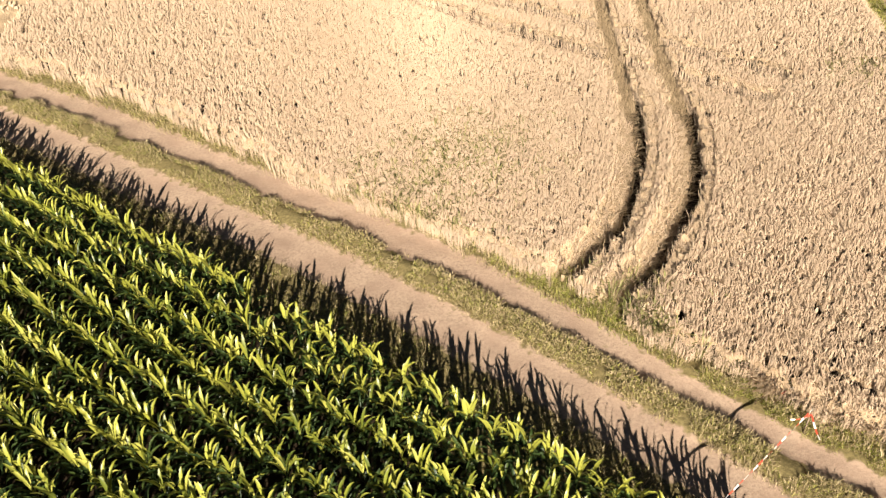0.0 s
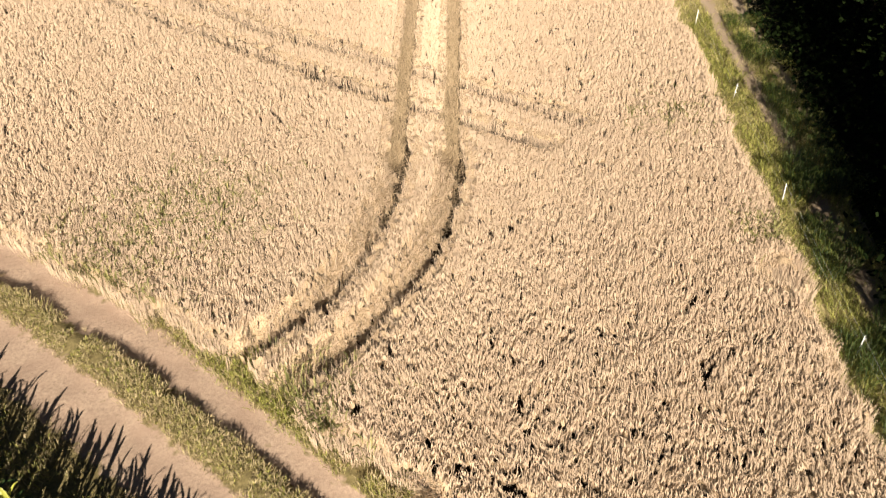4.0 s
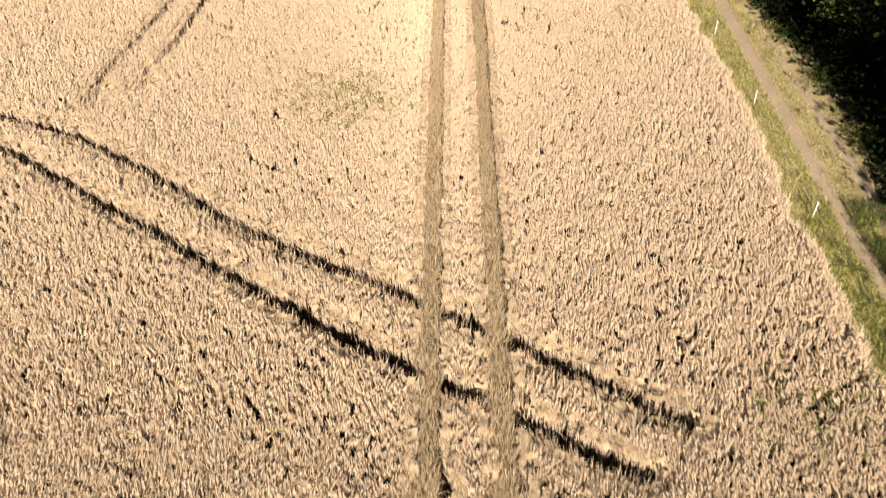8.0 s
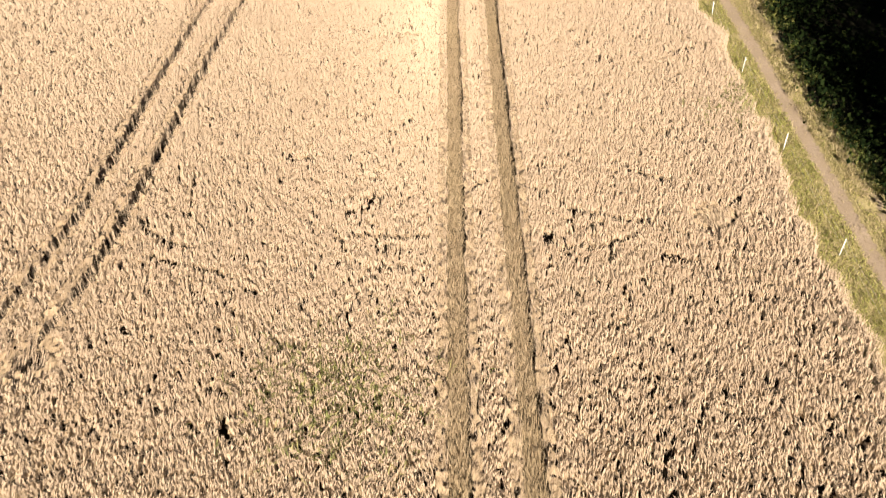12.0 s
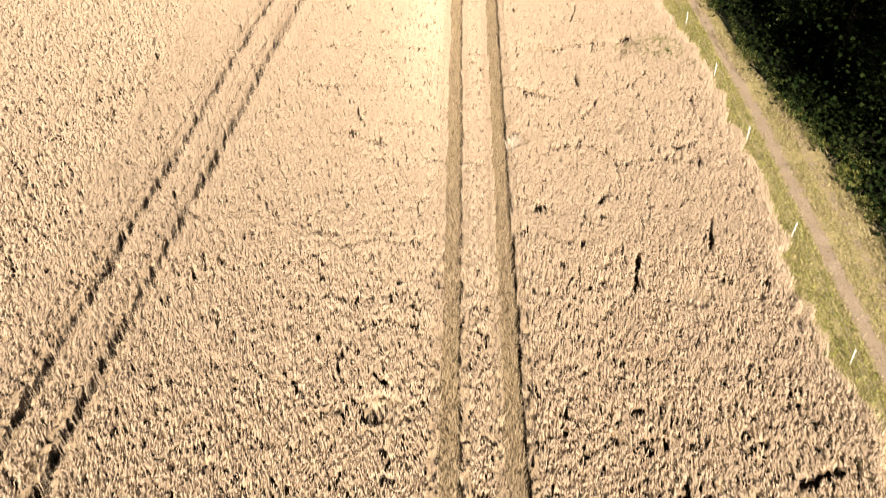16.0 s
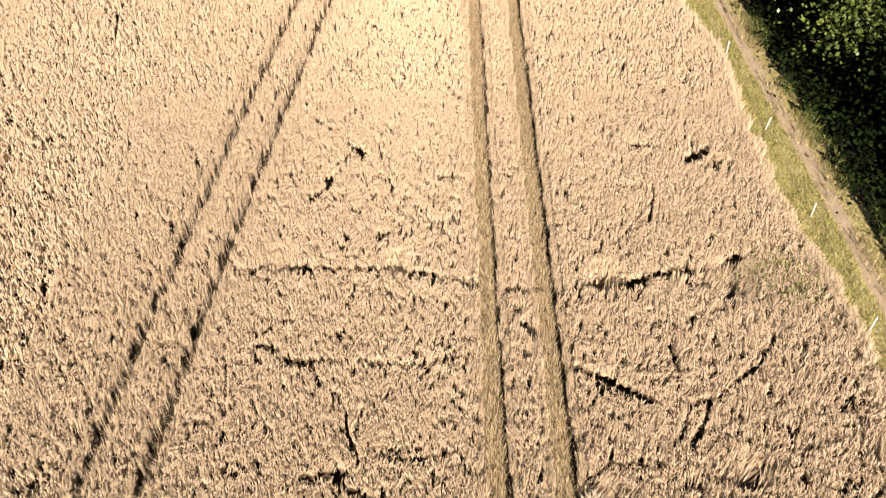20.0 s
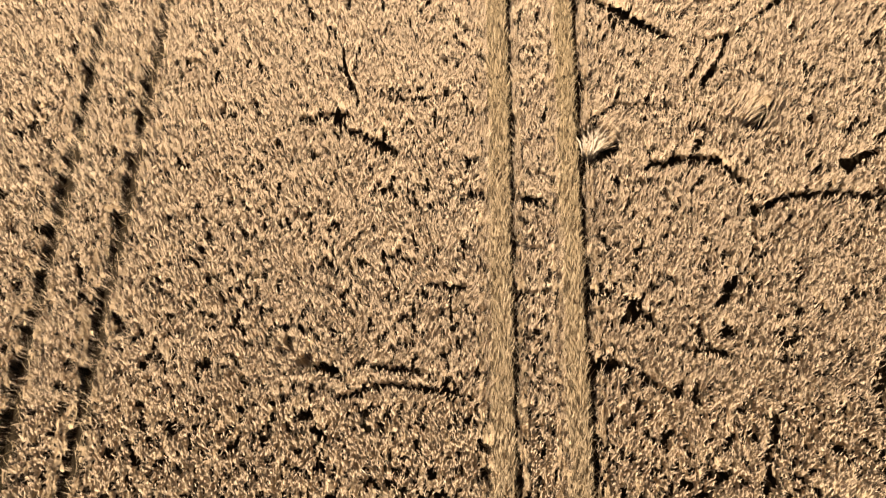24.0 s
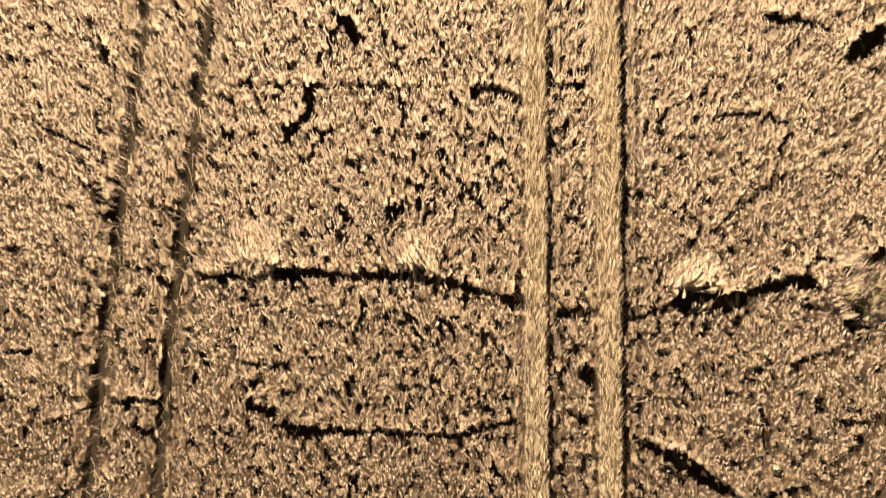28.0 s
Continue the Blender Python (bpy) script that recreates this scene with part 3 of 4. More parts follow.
def gap(x, y):
    """Small holes between the clumps."""
    return clumps(x, y) < 0.30 + 0.025 * np.clip((y - 26) / 10, 0, 1) + 0.05 * smooth_noise(x, y, 5.0, 38) + 0.09 * np.clip((y - 55) / 20, 0, 1) + 0.11 * np.clip((x - 7) / 2.5, 0, 1) * np.clip((y - 58) / 10, 0.3, 1)


def open_ground(x, y):
    """Where no wheat stands: wheel ruts, creases and holes."""
    gone = np.zeros(len(x), bool)
    for lines, half, rag, cell, seed in ((TRAM, 0.31, 0.10, 0.5, 41), (CURVE, 0.32, 0.24, 0.3, 42), (CROSS, 0.29, 0.26, 0.22, 43), (SIDE, 0.18, 0.16, 0.25, 44)):
        ragged = half + rag * (smooth_noise(x, y, cell, seed) - 0.5)
        for line in lines:
            d = path_distance(x, y, line)[0]
            if lines is CURVE:
                d = np.where(outer_side(x, y, line), d + 0.24, d)
            elif lines is TRAM:
                # Bare soil strip widened to the right gives the rut its dark shaded edge.
                d = np.where(x > line[0][0], d - 0.11 * smooth_noise(x, y, 0.6, 47) * np.clip((y - 40) / 15, 0.1, 1), d) + 0.26 * np.clip((27.0 - y) / 2.5, 0, 1) * (x < line[0][0] + 0.12)
            gone |= d < ragged
    for half, line in CREASES:
        k = np.nonzero((x > min(p[0] for p in line) - 0.6) & (x < max(p[0] for p in line) + 0.6) & (y > min(p[1] for p in line) - 0.6) & (y < max(p[1] for p in line) + 0.6))[0]
        gone[k] |= path_distance(x[k], y[k], line)[0] < half * (0.8 * smooth_noise(x[k], y[k], 0.5, 45) + 1.15 * smooth_noise(x[k], y[k], 0.13, 46))
    return gone


def stand_height(x, y):
    """Height of the crop: broad waves, clumps, lower towards the rim."""
    h = 0.70 + 0.08 * smooth_noise(x, y, 6.0, 35) + 0.05 * smooth_noise(x, y, 0.9, 37) + 0.08 * smooth_noise(x, y, 0.24, 36)
    return h * np.clip(0.75 + inside(x, y) * 0.5, 0.75, 1)


def clumps(x, y):
    return smooth_noise(x, y * 0.6, 0.085, 31) * 0.86 + smooth_noise(x, y * 0.8, 0.45, 32) * 0.14


def wheat_field():
    zones = ((-12, 11.5, 8, 27, 680), (-15, -12, 8, 27, 420), (-15, 11.5, 27, 64, 440), (-15, 11.5, 64, 70, 560), (-15, 11.5, 70, 95, 1000), (-15, 11.5, 95, 104, 420), (-28, -15, 20, 104, 310), (-60, -28, 30, 125, 9), (-28, 10, 104, 125, 20))
    xs, ys, wide = [], [], []
    for x0, x1, y0, y1, per in zones:
        a, b = scatter(x0, x1, y0, y1, per)
        xs.append(a), ys.append(b), wide.append(np.full(len(a), min(4.0, math.sqrt(430 / per))))
    x, y, wide = np.concatenate(xs), np.concatenate(ys), np.concatenate(wide)
    k = (inside(x, y) > 0) & (RNG.random(len(x)) < np.clip((clumps(x, y) - 0.26 - 0.05 * np.clip((y - 55) / 20, 0, 1)) * 11, 0.01, 1))
    x, y, wide = x[k], y[k], wide[k]
    k = ~open_ground(x, y)
    x, y, wide = x[k], y[k], wide[k]
    n = len(x)
    lean = 0.02 + 0.2 * RNG.random(n) ** 1.5
    turn = 1.5 + (smooth_noise(x, y, 0.5, 34) - 0.5) * 1.8 + RNG.normal(0, 0.6, n) + 3.14 * (RNG.random(n) < 0.3)
    top = stand_height(x, y) + 0.13 * RNG.random(n) - 0.04
    foot = top - 0.16 - 0.16 * RNG.random(n)
    # along ruts and the rim the whole stalk shows
    bare = inside(x, y) < 0.4
    for lines, reach in ((TRAM, 0.6), (CURVE, 0.7), (CROSS, 0.65), (SIDE, 0.5)):
        for line in lines:
            d, way = path_distance(x, y, line)
            bare |= d < reach
            rim = d < reach
            lean[rim] += (0.22 if lines is CROSS else 0.06) * RNG.random(rim.sum()) ** 2
            lean[rim & (d < 0.45)] *= 0.4 if lines in (TRAM, SIDE) else 1
            top[rim] -= 0.16 * RNG.random(rim.sum()) ** 2
    low = slope(x, y)
    bent_over = low < 0.99
    top[bent_over] *= low[bent_over] * (0.8 + 0.5 * RNG.random(bent_over.sum()))
    lean[bent_over] += 0.25 * RNG.random(bent_over.sum())
    bare |= bent_over
    foot[clumps(x, y) < 0.42] -= 0.14
    foot[bare] = -0.06
    for sx, sy, r, toward_angle in SPOTS:
        k = np.nonzero((np.abs(x - sx) < r) & (np.abs(y - sy) < r))[0]
        d = np.hypot(x[k] - sx, y[k] - sy)
        k, d = k[d < r], d[d < r]
        lean[k] = np.maximum(lean[k], 0.8 - 0.5 * d / r)
        top[k] *= 0.72 + 0.28 * d / r
        foot[k] = -0.06
        turn[k] = toward_angle + RNG.normal(0, 0.35, len(k))
    me = ears("wheat_field", x, y, top, foot, (0.0098 + 0.0075 * RNG.random(n)) * wide * np.where(bare, 0.62, 1.0), lean, turn, STRAW)
    return tagged(new("wheat_field", me), "dense ripe golden wheat crossed by wheel ruts", "wheat field", kind="stuff")


def wheat_leaves():
    """The tangle of dry leaves below the ears: a jagged layer that drops to the soil in ruts and gaps."""
    pieces, faces, count = [], [], 0
    for x0, x1, y0, y1, cell in ((-15, 11.4, 8, 64, 0.075), (-15, 11.4, 64, 105, 0.06), (-28, -14.9, 15, 105, 0.13)):
        gx, gy = np.meshgrid(np.arange(x0, x1, cell), np.arange(y0, y1, cell * 1.5), indexing="ij")
        nx, ny = gx.shape
        x = (gx + RNG.uniform(-0.4, 0.4, gx.shape) * cell).ravel()
        y = (gy + RNG.uniform(-0.6, 0.6, gy.shape) * cell).ravel()
        h = stand_height(x, y) * slope(x, y) - 0.125 + RNG.normal(0, 0.035, len(x))
        low = inside(x, y) < 0.12
        for sx, sy, r, _ in SPOTS:
            low |= np.hypot(x - sx, y - sy) < r * (0.4 if sy > 15 else 0.6)
        h = np.maximum(h, 0.03)
        h[low] = -0.1
        i, j = np.meshgrid(np.arange(nx - 1), np.arange(ny - 1), indexing="ij")
        a = (i * ny + j).ravel()
        quads = np.stack([a, a + ny, a + ny + 1, a + 1], 1)
        quads = quads[(h[quads] > 0).all(1) & ~((x[a] < -16) & (y[a] < 20))]
        mx, my = x[quads].mean(1), y[quads].mean(1)
        quads = quads[~gap(mx, my) & ~open_ground(mx, my)]
        used, back = np.unique(quads, return_inverse=True)
        pieces.append(np.stack([x, y, h - 0.03 - 0.10 * np.clip((y - 62) / 6, 0, 1)], 1)[used])
        faces.append(back.reshape(-1, 4) + count)
        count += len(used)
    faces = np.concatenate(faces)
    me = mesh_of("wheat_leaves", np.concatenate(pieces), np.full(len(faces), 4), faces.ravel(), TANGLE)
    # the far part of the field, coarser
    gx, gy = np.meshgrid(np.arange(-62, -27.9, 0.35), np.arange(20, 126, 0.35), indexing="ij")
    fx, fy = (gx + RNG.uniform(-0.12, 0.12, gx.shape)).ravel(), (gy + RNG.uniform(-0.12, 0.12, gy.shape)).ravel()
    fh = stand_height(fx, fy) - 0.12 + RNG.normal(0, 0.06, len(fx))
    ny = gx.shape[1]
    i, j = np.meshgrid(np.arange(gx.shape[0] - 1), np.arange(ny - 1), indexing="ij")
    a = (i * ny + j).ravel()
    quads = np.stack([a, a + ny, a + ny + 1, a + 1], 1)[across(fx[a], fy[a]) > 10.4]
    far = mesh_of("far_wheat", np.stack([fx, fy, fh - 0.06], 1), np.full(len(quads), 4), quads.ravel(), TANGLE)
    tagged(new("far_wheat", far), "tangled dry leaves of the far wheat", "wheat leaves", kind="stuff")
    return tagged(new("wheat_leaves", me), "tangled dry leaves and stems of the ripe wheat", "wheat leaves", kind="stuff")


wheat_leaves()
wheat_field()


def laid_straw():
    """Straw pressed flat in the straight ruts, and sparse wisps in the bent ones."""
    xs, ys, zs, turn = [], [], [], []
    for line in CURVE:                        # strands lying down the trampled outer slope
        for (ax, ay), (bx, by) in zip(line, line[1:]):
            long = math.hypot(bx - ax, by - ay)
            n = int(long * 260)
            t, s = RNG.random(n), RNG.uniform(-0.85, -0.1, n)
            xs.append(ax + (bx - ax) * t - (by - ay) / long * s)
            ys.append(ay + (by - ay) * t + (bx - ax) / long * s)
            zs.append(-0.05 + 0.62 * np.abs(s))
            turn.append(math.atan2(by - ay, bx - ax) + RNG.normal(1.2, 0.6, n))
    for lines, per, half, noise_ in ((TRAM, 900, 0.28, 0.4), (SIDE, 60, 0.12, 0.6), (CROSS, 25, 0.26, 0.9), (CURVE, 60, 0.34, 0.7)):
        for line in lines:
            for (ax, ay), (bx, by) in zip(line, line[1:]):
                if min(ay, by) > 106:
                    continue
                long = math.hypot(bx - ax, by - ay)
                n = int(long * half * 2 * per)
                t, s = RNG.random(n), RNG.uniform(-half, half, n) + (0.05 if lines is TRAM else 0)
                xs.append(ax + (bx - ax) * t - (by - ay) / long * s)
                ys.append(ay + (by - ay) * t + (bx - ax) / long * s)
                zs.append(np.where(np.abs(xs[-1]) < 1.4, 0.3 * np.clip((62 - ys[-1]) / 14, 0, 1), 0) * (lines is TRAM) - 0.05)
                turn.append(math.atan2(by - ay, bx - ax) + RNG.normal(0, noise_, n))
    x, y, z, turn = (np.concatenate(v) for v in (xs, ys, zs, turn))
    n = len(x)
    me = blades("laid_straw", x, y, z + 0.12 * RNG.random(n), 0.2 + 0.3 * RNG.random(n), 0.0045 + 0.0045 * RNG.random(n), 0.82 + 0.16 * RNG.random(n), turn + 3.14 * (RNG.random(n) < 0.4), LAID, 0.06)
    return tagged(new("laid_straw", me), "flattened pale straw lying in the wheel ruts", "straw", kind="stuff")


laid_straw()


def weeds():
    spots = ((-7.0, 22.0, 2.6, 16), (-3.9, 42.5, 2.4, 16), (-9.5, 19.0, 2.4, 12), (-2.5, 13.8, 1.8, 14), (8.8, 27, 1.8, 9), (8.7, 84.5, 1.5, 10), (9.7, 56, 1.2, 12), (10.1, 20.5, 0.9, 26), (10.3, 57.5, 0.6, 22))
    xs, ys = [], []
    for sx, sy, r, per in spots:
        n = int(r * r * 3.14 * per)
        xs.append(RNG.normal(sx, r * 0.55, n)), ys.append(RNG.normal(sy, r * 0.55, n))
    x, y = np.concatenate(xs), np.concatenate(ys)
    k = (inside(x, y) > 0.05) & ~open_ground(x, y)
    x, y = x[k], y[k]
    x, y = np.repeat(x, 6) + RNG.normal(0, 0.06, len(x) * 6), np.repeat(y, 6) + RNG.normal(0, 0.06, len(y) * 6)
    n = len(x)
    me = blades("weed_patch", x, y, np.full(n, -0.06), 0.74 + 0.22 * RNG.random(n), 0.010 + 0.008 * RNG.random(n), 0.1 + 0.25 * RNG.random(n), RNG.random(n) * 6.3, WEED, 0.14)
    return tagged(new("weed_patch", me), "green weeds growing through the ripe wheat", "weeds", kind="stuff")


weeds()

# ---------- grass ----------
def grass():
    for name, label, material, pieces in (
        ("verge_grass", "green grass on the road verge and along the track", GRASS, (("road", -42, 12, 9.55, 10.5, 360, 0.15), ("road", -42, 12, 7.6, 8.5, 330, 0.15), ("road", -42, 12, 4.4, 5.7, 120, 0.26), ("road", -15, 6, 9.35, 10.9, 650, 0.17), ("road", -13.6, -10.2, 9.5, 11.0, 420, 0.34),
                          ("track", 8, 106, 10.6, 12.1, 330, 0.13), ("track", 8, 36, 11.0, 14.0, 300, 0.26), ("track", 8, 106, 12.75, 13.2, 160, 0.10), ("rim", 8, 106, -0.2, 0.6, 130, 0.3), ("rim", 64, 77, 0.0, 1.3, 150, 0.45))),
        # Dark weeds added where the track lies in tree shade.
        ("shade_weeds", "dark green weeds beside the track, coloured as in shade", SHADE_WEED, (("rim", 8, 25, -1.6, 0.5, 420, 0.5), ("rim", 25, 36, -1.2, 0.4, 300, 0.4), ("rim", 36, 106, -0.1, 0.8, 160, 0.4))),
        ("dry_grass", "dry yellow grass between the wheel ruts", DRY, (("road", -42, 12, 7.5, 8.6, 900, 0.15), ("road", -42, 12, 9.4, 10.6, 640, 0.24), ("road", -42, 12, 4.6, 6.1, 160, 0.2), ("road", -42, 12, 8.3, 8.6, 400, 0.17),
                          ("track", 8, 106, 12.0, 15.2, 420, 0.08), ("track", 8, 106, 10.7, 12.2, 150, 0.12), ("rim", 8, 106, -0.8, 0.3, 200, 0.2)))):
        xs, ys, zs, hs = [], [], [], []
        for where, u0, u1, v0, v1, per, tall in pieces:
            u, v = scatter(u0, u1, v0, v1, per)
            if where == "road":
                k = (RNG.random(len(u)) > road_wear(u, v) * 1.08) & (smooth_noise(u, v, 0.5, 51) > 0.3)
                x, y, z = road_place(u[k], v[k])
            elif where == "rim":
                k = smooth_noise(u, v, 1.1, 54) > 0.45
                u, v = u[k], v[k]
                x, y, z = wood_rim(u) + v, u, 0 * u + 0.04
            else:
                k = (RNG.random(len(u)) > track_wear(u, v) * 1.1) & (smooth_noise(u, v, 0.5, 52) > 0.12)
                x, y, z = track_place(u[k], v[k])
            tall_here = tall * (0.5 + 0.9 * smooth_noise(x, y, 0.8, 53))
            xs.append(x), ys.append(y), zs.append(z - 0.02), hs.append(tall_here)
        x, y, z, h = (np.concatenate(v) for v in (xs, ys, zs, hs))
        n = len(x)
        me = blades(name, x, y, z, h * (0.6 + 0.6 * RNG.random(n)), 0.004 + 0.006 * RNG.random(n), 0.15 + 0.55 * RNG.random(n), RNG.random(n) * 6.3, material, 0.06)
        tagged(new(name, me), label, "grass", kind="stuff")


grass()

# ---------- corn ----------
def corn_leaves(x, y, z, turn, long, rise, droop):
    """Arched leaves with a folded midrib: four stretches each."""
    n = len(x)
    s = np.array((0.0, 0.3, 0.6, 0.85, 1.0))
    wide = np.array((0.02, 0.043, 0.041, 0.024, 0.002))
    out = long[:, None] * (0.10 * s + (0.34 + 0.3 * droop[:, None]) * s**1.4)
    up = rise[:, None] * long[:, None] * (1.7 * s - (0.35 + 0.9 * droop[:, None]) * s**2.4) * (0.62 + 0.38 * droop[:, None])
    dx, dy = np.cos(turn)[:, None], np.sin(turn)[:, None]
    cx, cy, cz = x[:, None] + dx * out, y[:, None] + dy * out, z[:, None] + up
    co = np.empty((n, 5, 3, 3), np.float32)
    for k, side in enumerate((-1, 0, 1)):
        co[:, :, k, 0], co[:, :, k, 1] = cx - dy * wide * side, cy + dx * wide * side
        co[:, :, k, 2] = cz + abs(side) * wide * 0.55
    base = np.arange(n)[:, None] * 15
    quad = np.array([(r * 3 + k, r * 3 + k + 1, r * 3 + k + 4, r * 3 + k + 3) for r in range(4) for k in range(2)]).ravel()
    return co.reshape(-1, 3), (base + quad).ravel(), n * 8


def corn_plant_leaves(px, py, grown):
    n = len(px)
    xs, ys, zs, ts, ls, rs, ds = [], [], [], [], [], [], []
    plane = 0.97 + RNG.normal(0, 0.75, n)
    for k in range(10):
        f = k / 9
        xs.append(px), ys.append(py), zs.append(grown * (0.16 + 0.66 * f))
        ts.append(plane + (k % 2) * 3.14 + RNG.normal(0, 0.35 + 0.4 * f, n))
        ls.append((0.58 + 0.32 * math.sin(3.14 * min(1, f * 0.8 + 0.15))) * (0.8 + 0.3 * RNG.random(n)) * (1 - 0.3 * f**4))
        rs.append((0.66 + 0.8 * f**2) * (0.8 + 0.4 * RNG.random(n)))
        ds.append(np.clip(1.0 - 0.95 * f**1.3 + RNG.normal(0, 0.22, n), 0, 1.1))
    return corn_leaves(*(np.concatenate(v) for v in (xs, ys, zs, ts, ls, rs, ds)))


def corn():
    rows_u, rows_v = [], []
    for r in range(23):
        v = 4.55 - r * 0.92
        u = np.arange(-40, 4, 0.24)
        rows_u.append(u + RNG.normal(0, 0.07, len(u))), rows_v.append(np.full(len(u), v) + RNG.normal(0, 0.08, len(u)) + 0.1 * (smooth_noise(u, 0 * u + r, 3.0, 63) - 0.5))
    u, v = np.concatenate(rows_u), np.concatenate(rows_v)
    x, y = u * ROAD_U[0] + v * ROAD_N[0], u * ROAD_U[1] + v * ROAD_N[1]
    seen = (y > 6.0) & (x > -20.5 - 0.42 * (y - 8.5)) & (x < 0)
    k = seen | ((RNG.random(len(x)) < 0.35) & (y > -6))
    k &= ~((v > 4.1) & (u > -19.4) & (u < -18.0))
    k &= ~((v > 4.1) & (smooth_noise(u, v, 1.6, 61) > 0.85))
    x, y, v = x[k], y[k], v[k]
    grown = 1.22 + 0.28 * smooth_noise(x, y, 2.5, 62) + 0.3 * RNG.random(len(x)) - 0.08
    edge = v > 4.1
    co, index, faces = corn_plant_leaves(x[~edge], y[~edge], grown[~edge])
    me = mesh_of("corn_field", co, np.full(faces, 4), index, SHADED_CORN)
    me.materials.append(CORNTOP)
    # The six lower leaves take the shade-dark colour, the upper four the bright.
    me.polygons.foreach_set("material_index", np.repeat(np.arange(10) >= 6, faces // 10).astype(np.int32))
    for p in me.polygons:
        p.use_smooth = True
    tagged(new("corn_field", me), "tall green corn plants in close rows", "corn field", kind="stuff")
    # the outer row, plant by plant, from five kinds
    kinds = []
    for i in range(5):
        tall = 1.2 + 0.06 * i
        ob = new("corn_plant")
        part("stem", tube(bmesh.new(), [(0, 0, -0.05), (0.01, 0, tall * 0.5), (0.0, 0.02, tall * 0.95)], [0.016, 0.013, 0.006], 6), STALK, ob)
        co, index, faces = corn_plant_leaves(np.zeros(1), np.zeros(1), np.array([tall]))
        per = 15
        for j in range(len(co) // per):
            me = mesh_of("leaf", co[j * per:(j + 1) * per], np.full(8, 4), index[:32], CORNTOP if j >= 6 else SHADED_CORN)
            leaf = new("leaf", me)
            leaf.parent = ob
        tagged(ob, "green corn plant at the rim of the field beside the road", "corn plant", "corn plants of the outer row")
        kinds.append(ob)
    for i, (a, b) in enumerate(zip(x[edge], y[edge])):
        at = pose(a, b, 0.02, 0, 0, RNG.random() * 360)
        if i < 5:
            kinds[i].matrix_world = at
        else:
            copy_thing(kinds[i % 5], at)


corn()

# ---------- fence ----------
def fence_post(x, y, lean):
    ob = new("fence_post")
    bm = tube(bmesh.new(), [(0, 0, -0.1), (0, 0, 0.5), (0, 0, 0.72), (0, 0, 0.78)], [0.016, 0.015, 0.013, 0.007], 8)
    part("shaft", bm, WHITE, ob)
    for z in (0.4, 0.66):
        part("hook", tube(bmesh.new(), [(0.015, 0, z), (0.045, 0, z), (0.05, 0, z + 0.03)], [0.006, 0.006, 0.004], 5), WHITE, ob)
    part("step", tube(bmesh.new(), [(0, 0.0, 0.05), (0, 0.06, 0.05), (0, 0.09, 0.04)], [0.01, 0.009, 0.006], 5), WHITE, ob)
    ob.matrix_world = pose(x, y, 0.0, lean[0], lean[1], 0)
    return tagged(ob, "white plastic electric fence post in the grass", "fence post", "posts along the track")


POSTS_Y = (3.2, 9.7, 16.1, 22.5, 28.8, 35.2, 42.2, 48.2, 54.1, 59.9, 65.3, 71.3, 77.5, 82.9, 88.1, 93.1, 98.6, 104.2, 110)
spots_p = [(POST_X + track_line(np.float64(py)) + random.uniform(-0.06, 0.06), py) for py in POSTS_Y]
for px, py in spots_p:
    fence_post(px, py, (random.uniform(-4, 4), random.uniform(-3, 5)))
for z in (0.4, 0.66):
    pts = []
    for (ax, ay), (bx, by) in zip(spots_p, spots_p[1:]):
        pts += [(ax + (bx - ax) * t + 0.045, ay + (by - ay) * t, z - 0.05 * 4 * t * (1 - t)) for t in (0, 0.25, 0.5, 0.75)]
    bm = tube(bmesh.new(), pts, [0.0022] * len(pts), 4)
    me = bpy.data.meshes.new("fence_wire")
    bm.to_mesh(me)
    bm.free()
    me.materials.append(WIRE)
    tagged(new("fence_wire", me), "thin pale electric fence wire between the posts", "fence wire")

# ---------- wood ----------
def leaf_cloud(name, centres, radius, per, size, material, flat=0.7):
    """Leaves round the ends of twigs, each a bent pair of triangles."""
    c = np.repeat(np.array(centres), per, 0)
    n = len(c)
    d = RNG.normal(0, 1, (n, 3)) * (radius * np.array((0.5, 0.5, 0.5 * flat)))
    p = c + d
    a, b = RNG.random(n) * 6.283, RNG.normal(0, 0.55, n)
    s = size * (0.6 + 0.8 * RNG.random(n))
    ax = np.stack([np.cos(a) * np.cos(b), np.sin(a) * np.cos(b), np.sin(b)], 1) * s[:, None]
    cr = np.stack([-np.sin(a), np.cos(a), RNG.normal(0, 0.5, n)], 1) * (s * 0.36)[:, None]
    co = np.stack([p, p + ax * 0.5 + cr, p + ax, p + ax * 0.5 - cr], 1).reshape(-1, 3)
    index = (np.arange(n)[:, None] * 4 + np.array([0, 1, 2, 0, 2, 3])).ravel()
    return mesh_of(name, co, np.full(n * 2, 3), index, material)


